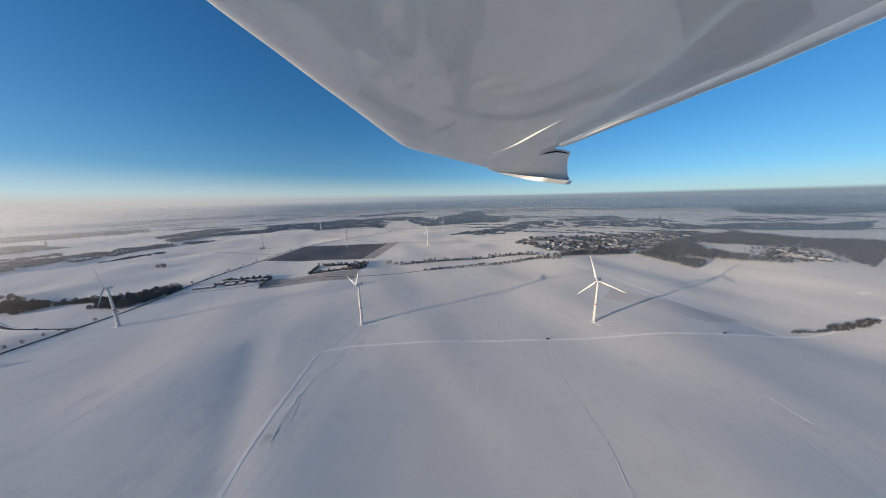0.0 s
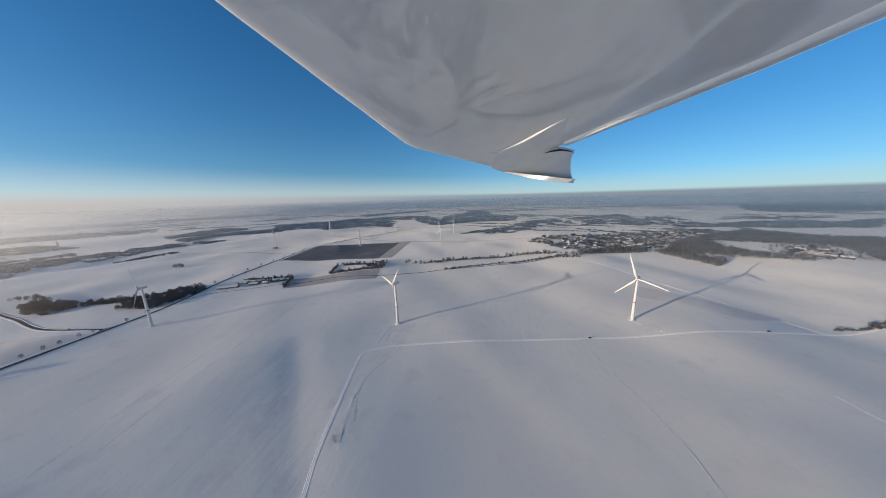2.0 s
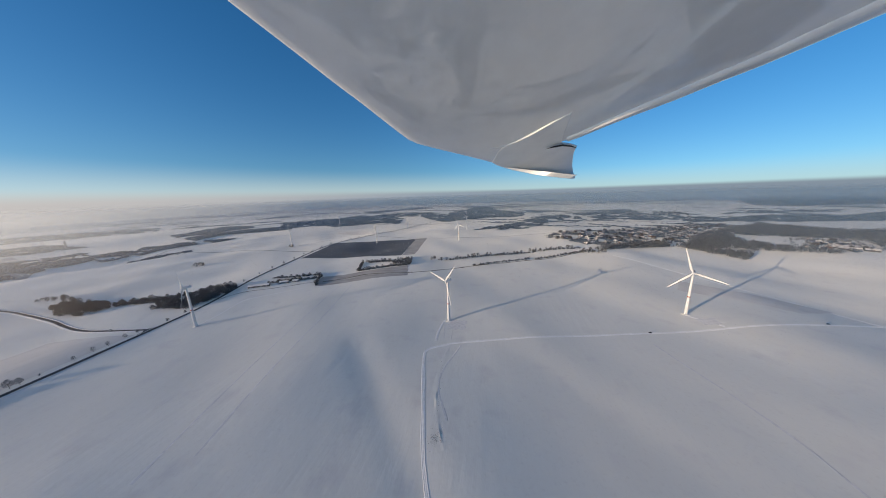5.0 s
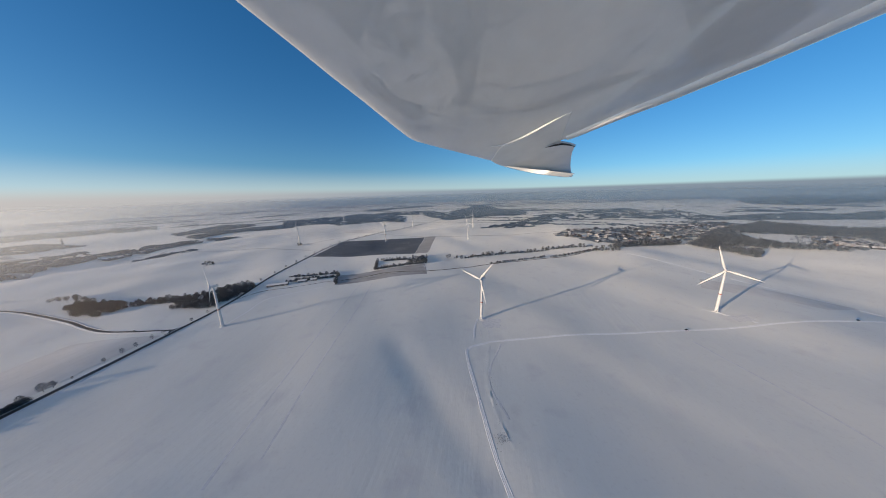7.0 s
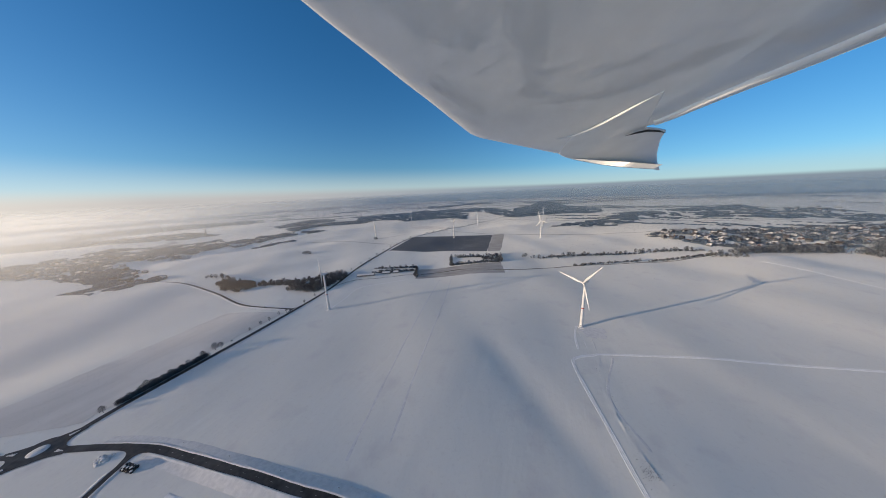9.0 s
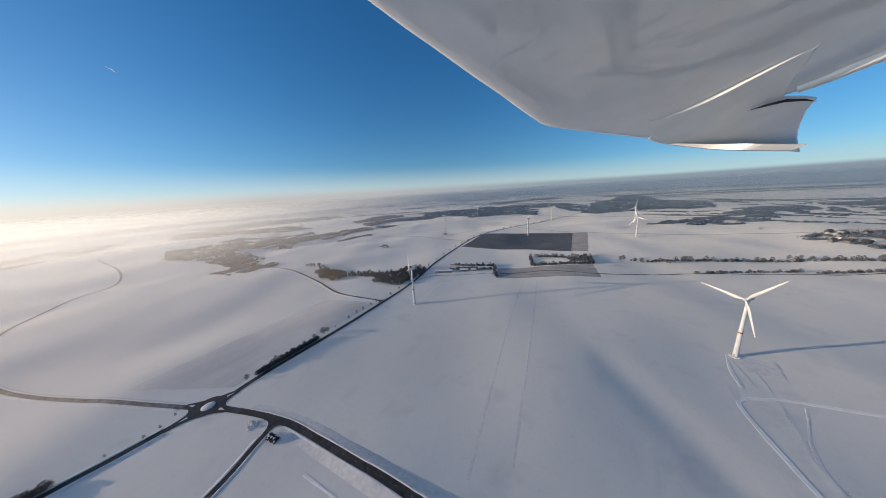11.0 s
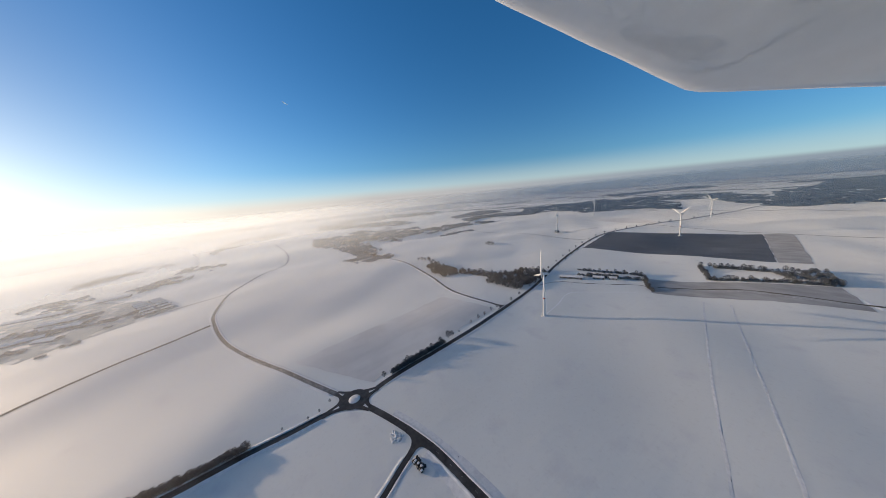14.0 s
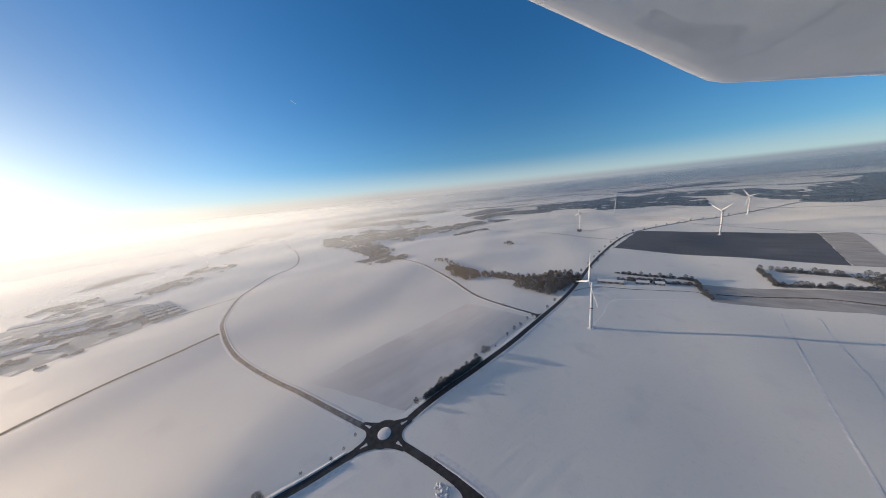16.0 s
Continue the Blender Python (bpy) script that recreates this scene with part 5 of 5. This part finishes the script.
def long_shed(x, y, ln, wd, turn, label, group="", wall=None):
    t = empty("long_shed", pose(x, y, hz(x, y), 0, 0, turn), label, "shed", group)
    part("wall", box(bmesh.new(), -ln / 2, -wd / 2, -0.5, ln / 2, wd / 2, 3.4), wall or M_DARKWALL, t)
    bm = bmesh.new()
    prof = [(-wd / 2 - 0.6, 3.3), (-wd / 4, 4.5), (0, 5.6), (wd / 4, 4.5), (wd / 2 + 0.6, 3.3)]
    rows_ = [[bm.verts.new((sx, py, pz + dz)) for py, pz in prof] for sx, dz in ((-ln / 2 - 0.5, 0.35), (ln / 2 + 0.5, 0.35))]
    lows = [[bm.verts.new((sx, py, pz)) for py, pz in prof] for sx in (-ln / 2 - 0.5, ln / 2 + 0.5)]
    for k in range(4):
        bm.faces.new((rows_[0][k], rows_[1][k], rows_[1][k + 1], rows_[0][k + 1]))
        bm.faces.new((lows[0][k + 1], lows[1][k + 1], lows[1][k], lows[0][k]))
        for e in (0, 1):
            bm.faces.new((lows[e][k], rows_[e][k], rows_[e][k + 1], lows[e][k + 1]))
    bm.faces.new((lows[0][0], lows[1][0], rows_[1][0], rows_[0][0]))
    bm.faces.new((rows_[0][4], rows_[1][4], lows[1][4], lows[0][4]))
    part("roof", bm, M_BANK, t)
    for k in range(max(2, int(ln / 9))):
        xk = -ln / 2 + ln * (k + 0.5) / max(2, int(ln / 9))
        part("gate", box(bmesh.new(), xk - 1.6, -wd / 2 - 0.08, 0, xk + 1.6, -wd / 2 + 0.02, 2.8), M_GREY, t, "grey sheet-metal gate")
    return t


long_shed(-607, 487, 40, 11, 23, "long farm barn with dark boarding and a snowy roof")
long_shed(-566, 512, 18, 8, 24, "small farm shed with a snowy roof", "farm sheds")
long_shed(-545, 522, 12, 7, 24, "small farm shed with a snowy roof", "farm sheds")
for k in range(6):
    for c in (0.26, 0.77):
        f = (k + 0.5) / 6
        long_shed(-1308 + 135 * f - 16 * c, -239 + 45 * f + 50 * c, 20, 9, 105, "long low shed with a snowy roof in a row", "rows of sheds in the works yard", M_PLASTER)
for x, y, ln, wd, tn in ((-1300, -330, 60, 22, 80), (-1240, -300, 40, 18, 70), (-1200, -350, 70, 20, 95), (-1160, -300, 34, 16, 60), (-1130, -420, 50, 24, 85), (-1290, -420, 80, 24, 75), (-1190, -460, 40, 20, 80), (-1420, -400, 90, 26, 80), (-1470, -300, 60, 20, 90)):
    long_shed(x, y, ln, wd, tn, "low works hall with a wide snow-covered roof", "halls of the works yard", M_PLASTER)

tw = empty("tower", pose(-2000, 968, hz(-2000, 968)), "grey slender tower standing beyond the western village", "tower")
part("shaft", lathe(bmesh.new(), [(4.0, -1), (3.8, 0), (3.4, 15), (3.1, 28)], 12), M_PLASTER, tw)
part("roof", lathe(bmesh.new(), [(3.6, 27.6), (3.6, 28.8), (1.9, 32), (0.3, 35)], 12), M_TILE, tw, "dark pointed roof")

# ---- bales, rubble heap, vehicles near the crossing ----
bale_bm = lathe(bmesh.new(), [(0.55, -0.62), (0.72, -0.56), (0.76, 0.0), (0.72, 0.56), (0.55, 0.62)], 18)
bmesh.ops.transform(bale_bm, matrix=pose(0, 0, 0, 90, 0, 0), verts=bale_bm.verts)
BALE = bpy.data.meshes.new("round_bale")
bale_bm.to_mesh(BALE)
bale_bm.free()
BALE.materials.append(M_FILM)
CAP = bpy.data.meshes.new("snow_cap")
cap_bm = lathe(bmesh.new(), [(0.75, 0.0), (0.7, 0.12), (0.4, 0.2), (0.1, 0.22)], 12)
cap_bm.to_mesh(CAP)
cap_bm.free()
CAP.materials.append(M_BANK)
for k in range(24):
    r, c = k % 3, (k % 18) // 3
    up = k >= 18
    if up:
        r, c = 0.5 + (k % 2), 0.6 + (k - 18) * 0.75
    x, y = -534 + c * 1.9 + r * 0.3 + vr.uniform(-.3, .3), 65.5 + c * 0.15 - r * 1.75 + vr.uniform(-.3, .3)
    b = link("round_bale", BALE)
    b.matrix_basis = pose(x, y, hz(x, y) + 0.9 + up * 1.5, 0, 0, 66 + vr.uniform(-16, 16)) @ Matrix.Scale(1.25, 4)
    tagged(b, "round silage bale in dark film, stacked in the snow", "bale", "stack of silage bales")
    if k % 4 == 1 or up and k % 2:
        cp = link("snow_cap", CAP, b)
        cp.matrix_basis = pose(0, 0, 0.7)
for k in range(26):
    a = vr.uniform(0, 6.28)
    x, y, s = -561 + vr.gauss(0, 3.0), 63.0 + vr.gauss(0, 2.0), vr.uniform(0.7, 1.7)
    bm = bmesh.new()
    bmesh.ops.create_icosphere(bm, subdivisions=1, radius=1.0)
    for v in bm.verts:
        v.co = Vector((v.co.x * s * vr.uniform(0.8, 1.5), v.co.y * s * vr.uniform(0.6, 1.1), v.co.z * s * 0.75 * vr.uniform(0.7, 1.2)))
    ob = part("rubble_block", bm, M_BANK, None)
    ob.matrix_basis = pose(x, y, hz(x, y) + 0.25 * s, 0, 0, math.degrees(a))
    tagged(ob, "snow-covered block in a heap of rubble", "rubble", "rubble heap beside the road")


def car(x, y, turn, paint, label):
    t = empty("car", pose(x, y, hz(x, y) + 0.32, 0, 0, turn), label, "car")
    bm = box(bmesh.new(), -2.15, -0.88, 0.3, 2.15, 0.88, 0.95, 0.18)
    part("body", bm, paint, t, smooth=False)
    bm = box(bmesh.new(), -1.5, -0.78, 0.9, 0.9, 0.78, 1.5, 0.2)
    part("cabin", bm, M_WINDOW, t, "dark glazed cabin")
    for sx in (-1.35, 1.35):
        for sy in (-0.8, 0.8):
            w = lathe(bmesh.new(), [(0.25, -0.11), (0.33, -0.08), (0.33, 0.08), (0.25, 0.11)], 14)
            bmesh.ops.transform(w, matrix=pose(sx, sy, 0.33, 90, 0, 0), verts=w.verts)
            part("wheel", w, M_RUBBER, t)
    return t


car(106, 326, 6, M_CAR, "dark car parked on the snow track")
car(-700, 303, 172, M_CARW, "white car on the narrow village road")
car(345, 349, 8, M_CAR, "dark car standing on the snow track")
# posts beside the wide road
for i in (14, 22, 30, 38):
    p = R4[i]
    t = empty("road_sign", pose(p[0], p[1] + 7.2, hz(p[0], p[1])), "small road sign on a grey post in the verge", "road sign", "signs of the wide road")
    part("post", lathe(bmesh.new(), [(0.05, -0.2), (0.05, 2.4)], 8), M_GREY, t)
    part("panel", box(bmesh.new(), -0.5, -0.03, 1.7, 0.5, 0.03, 2.5, 0.02), M_MARK, t, "pale sign panel")


# ---- the wing overhead ----
W_EYE = Vector((-220, 0, 190))
W_N = Vector((0.1, -0.36, -0.9276)).normalized()
W_O = Vector((-787, 3389, 858))
W_U = Vector((0.994, 0.0, 0.107)).normalized()
W_V = W_U.cross(W_N)
if W_V.y < 0:
    W_V = -W_V


def wing_at(u, v, h=0.0):
    """A place on the wing: along the span, along the chord, and down from its skin. The outer end droops towards the near side."""
    p = W_O + W_U * u + W_V * v + W_N * h - W_EYE
    r = p.length
    x = math.log(r / 2600)
    q = 2600 * math.exp(0.7 * x + 0.3 * 0.15 * (math.log1p(math.exp(x / 0.15))))
    return W_EYE + p * (min(q, 4700 + (q - 4700) * 0.18) / r)


wing = empty("aircraft_wing", pose(*wing_at(1500, -600)), "glossy white aircraft wing with a drooped winglet overhead", "wing")


def wing_part(name, verts, faces, material, label="", smooth=True):
    o = wing.matrix_basis.translation
    me = arrays_mesh(name, [tuple(Vector(v) - o) for v in verts], faces, material, smooth)
    return link(name, me, wing, label)


WL_ROOT = wing_at(890, 410)
WL_N = Matrix.Rotation(radians(1), 3, (wing_at(1990, -30) - WL_ROOT).normalized()) @ W_N


def winglet_at(u, v, h=0.0):
    """A place on the winglet, whose plane is bent down about its root line."""
    d = W_O + W_U * u + W_V * v - W_EYE
    return W_EYE + d * ((WL_ROOT - W_EYE).dot(WL_N) / d.dot(WL_N)) + WL_N * h


def ring_panel(name, outline, levels, material, label="", thick=170, core=None, place=wing_at):
    """A skin with rounded rim: rings set in from the outline, each at its own depth, and a closed back."""
    pts = [np.array(p[:2], float) for p in outline]
    n = len(pts)
    nrm = []
    for i in range(n):
        e = pts[(i + 1) % n] - pts[i - 1]
        nrm.append(np.array([-e[1], e[0]]) / np.linalg.norm(e))
    area = sum(pts[i - 1][0] * pts[i][1] - pts[i][0] * pts[i - 1][1] for i in range(n))
    sgn = 1 if area > 0 else -1
    verts, faces = [], []
    for inset, h in levels:
        for p, q in zip(pts, nrm):
            w = p + sgn * q * inset
            verts.append(place(w[0], w[1], h))
    back = len(verts)
    for p in pts:
        verts.append(place(p[0], p[1], levels[0][1] - thick * 0.4))
    for r in range(len(levels) - 1):
        for i in range(n):
            j = (i + 1) % n
            faces.append((r * n + i, r * n + j, (r + 1) * n + j, (r + 1) * n + i))
    last = (len(levels) - 1) * n
    if core is None:
        faces.append(tuple(last + i for i in range(n)))
    else:
        # the broad skin, gently cambered towards its middle
        c, inset = np.array(core, float), levels[-1][0]
        for g_ in (0.9, 0.78, 0.64, 0.5, 0.36, 0.22, 0.1):
            k = len(verts)
            for p, q in zip(pts, nrm):
                w = c + (p + sgn * q * inset - c) * g_
                verts.append(place(w[0], w[1], levels[-1][1] + 14 * (1 - g_ ** 2)))
            for i in range(n):
                j = (i + 1) % n
                faces.append((last + i, last + j, k + j, k + i))
            last = k
        verts.append(place(c[0], c[1], levels[-1][1] + 14))
        for i in range(n):
            faces.append((last + i, last + (i + 1) % n, len(verts) - 1))
    for i in range(n):
        j = (i + 1) % n
        faces.append((back + i, back + j, j, i))
    faces.append(tuple(back + i for i in reversed(range(n))))
    ob = wing_part(name, verts, faces, material, label, core is not None)
    bm = bmesh.new()
    bm.from_mesh(ob.data)
    bmesh.ops.recalc_face_normals(bm, faces=bm.faces)
    bm.to_mesh(ob.data)
    bm.free()
    return ob


def smooth_line(pts, step):
    return [tuple(p) for p in spline(pts, step)]


LE = smooth_line([(-1420, -3560), (-1010, -2440), (-827, -1922), (-751, -1714), (-678, -1537), (-591, -1323), (-486, -1055), (-348, -730), (-176, -292), (-66, -31), (21, 90), (154, 204), (443, 436), (720, 655), (880, 787), (1130, 988)], 150)
SIDE = smooth_line([(1130, 988), (1270, 965), (1500, 880), (1800, 715), (2060, 560)], 150)[1:]
TE = smooth_line([(2105, 555), (2264, 483), (2503, 328), (2721, 200), (3106, 0), (3403, -185), (3663, -328), (3799, -430), (4024, -594), (4900, -1250)], 260)
ring_panel("wing_skin", LE + SIDE + TE + [(5300, -1900), (5000, -3100), (2300, -3600)],
           [(0, -48), (15, -30), (50, -13), (110, -4), (200, 0)], M_WING, core=(1700, -2050))
flap_out = smooth_line([(2111, 562), (2264, 490), (2503, 334), (2721, 206), (3106, 8), (3403, -179), (3663, -321), (3799, -422), (4024, -586), (4900, -1240)], 200)
FLAP_SECTION = ((0.0, -6), (0.05, 24), (0.16, 40), (0.32, 44), (0.42, 34), (0.48, 22), (0.55, 26), (0.75, 30), (0.92, 24), (1.0, -20))
fverts, ffaces, fn_ = [], [], len(FLAP_SECTION)
for i, (u, v) in enumerate(flap_out):
    wide = 100 + 190 * i / (len(flap_out) - 1)
    for f, h in FLAP_SECTION:
        fverts.append(wing_at(u - 0.47 * wide * (1 - f), v - 0.88 * wide * (1 - f), h * (0.5 + wide / 250)))
for i in range(len(flap_out) - 1):
    for j in range(fn_ - 1):
        ffaces.append((i * fn_ + j, i * fn_ + j + 1, (i + 1) * fn_ + j + 1, (i + 1) * fn_ + j))
wing_part("flap", fverts, ffaces, M_FLAP, "rounded pale trailing-edge flap")
ring_panel("tip_fairing", [(1850, 300), (1920, 570), (2000, 575), (2120, 560), (2264, 480), (2180, 300)], [(0, -4), (12, 0)], M_WING, "small fairing behind the winglet root", 60)
WL_LOW = smooth_line([(1060, 850), (1150, 985), (1320, 1150), (1849, 1558), (2296, 1828), (2789, 2100)], 120)
WL_R = [(2660, 1840), (2567, 1638), (2480, 1420), (2420, 1241), (2370, 1080), (2335, 950), (2318, 840), (2311, 767)]
WL_T = [(2210, 690), (2118, 640), (2038, 600), (1990, 330), (1943, -70), (1773, 34), (1518, 238), (1360, 345), (1190, 440), (1130, 560), (1090, 700)]
ring_panel("winglet", WL_LOW + WL_R + WL_T, [(0, 5), (14, 15)], M_WINGLET, "winglet curving down from the wing tip", 40, None, winglet_at)


def rim(name, pts, width, drop, label, place=wing_at):
    """A rounded raised edge along a line of the wing."""
    verts, faces = [], []
    n = len(pts)
    for i, p in enumerate(pts):
        a, b = np.array(pts[max(i - 1, 0)][:2]), np.array(pts[min(i + 1, n - 1)][:2])
        d = (b - a) / np.linalg.norm(b - a)
        q = np.array([-d[1], d[0]])
        grow = 0.05 + 0.95 * math.sin(math.pi * (i + 0.4) / (n - 0.2)) ** 0.8
        w = width * grow
        for s, h in ((-0.5, 6), (-0.4, 6 + drop * 0.7 * grow), (0.0, 6 + drop * grow), (0.4, 6 + drop * 0.7 * grow), (0.5, 6)):
            verts.append(place(p[0] + q[0] * w * s, p[1] + q[1] * w * s, h))
    for i in range(n - 1):
        for j in range(4):
            faces.append((i * 5 + j, i * 5 + j + 1, i * 5 + j + 6, i * 5 + j + 5))
    return wing_part(name, verts, faces, M_WING, label)


rim("winglet_root_edge", smooth_line([(1000, 436), (1100, 437), (1207, 423), (1360, 345), (1518, 238), (1773, 34), (1943, -70)], 60), 24, 32, "sunlit raised root edge of the winglet")
def drooped_edge(name, outer, width, bend, label):
    """A thick leading edge that droops from the winglet's plane, deeper towards the tip."""
    n_e = Matrix.Rotation(radians(bend), 3, (wing_at(1990, -30) - WL_ROOT).normalized()) @ W_N
    verts, faces, n = [], [], len(outer)
    for i, p in enumerate(outer):
        a, b = np.array(outer[max(i - 1, 0)]), np.array(outer[min(i + 1, n - 1)])
        d = (b - a) / np.linalg.norm(b - a)
        w = width * (0.03 + 0.97 * min(1.0, 2.0 * i / n))
        q = (p[0] + d[1] * w, p[1] - d[0] * w)
        for u, v in (p, q):
            for low in (True, False):
                dr = W_O + W_U * u + W_V * v - W_EYE
                flat, bent = (W_EYE + dr * ((WL_ROOT - W_EYE).dot(nn) / dr.dot(nn)) for nn in (WL_N, n_e))
                verts.append(flat.lerp(bent, min(1.0, 0.04 + 1.6 * i / n)) if low else flat)
    for i in range(n - 1):
        k, m = i * 4, i * 4 + 4
        faces += [(k, k + 2, m + 2, m), (k + 1, k, m, m + 1), (k + 2, k + 3, m + 3, m + 2), (k + 3, k + 1, m + 1, m + 3)]
    faces += [(0, 1, 3, 2), (4 * n - 4, 4 * n - 2, 4 * n - 1, 4 * n - 3)]
    ob = wing_part(name, verts, faces, M_WINGLET, label, False)
    bm = bmesh.new()
    bm.from_mesh(ob.data)
    bmesh.ops.recalc_face_normals(bm, faces=bm.faces)
    bm.to_mesh(ob.data)
    bm.free()


drooped_edge("winglet_leading_edge", smooth_line([(1200, 1036), (1320, 1144), (1849, 1552), (2296, 1822), (2675, 2026)], 100), 150, -17, "sunlit drooped leading edge of the winglet")
seal = [(1805, 618, 50), (1920, 566, 50), (2038, 560, 50), (2182, 634, 50), (2300, 740, 50), (2170, 664, 50), (2045, 612, 50)]
wing_part("gap_seal", [winglet_at(*q) for q in seal], [tuple(range(7))], M_SEAL, "dark gap between flap and winglet", False)

wing.location += Vector((-26, 0, -6))

# a short vapour trail high in the sky
def trail(az, el, dist, length, lean):
    d = Vector((-math.sin(radians(az)) * math.cos(radians(el)), math.cos(radians(az)) * math.cos(radians(el)), math.sin(radians(el))))
    c = Vector((-400, 0, 190)) + d * dist
    bm = bmesh.new()
    rad = [0.8, 4.6, 6.0, 4.0, 0.6]
    ringsv = []
    for k, r_ in enumerate(rad):
        ringsv.append([bm.verts.new((length * (k / 4 - 0.5), r_ * math.cos(a), r_ * math.sin(a))) for a in np.linspace(0, 2 * math.pi, 8, endpoint=False)])
    for a, b in zip(ringsv, ringsv[1:]):
        for i in range(8):
            bm.faces.new((a[i], a[(i + 1) % 8], b[(i + 1) % 8], b[i]))
    ob = part("vapour_trail", bm, M_VAPOUR, None, smooth=True)
    ob.matrix_basis = pose(c.x, c.y, c.z, 0, lean, az)
    return tagged(ob, "short white vapour trail high in the blue sky", "vapour trail", kind="stuff")


trail(78.6, 18.2, 4600, 88, 34)
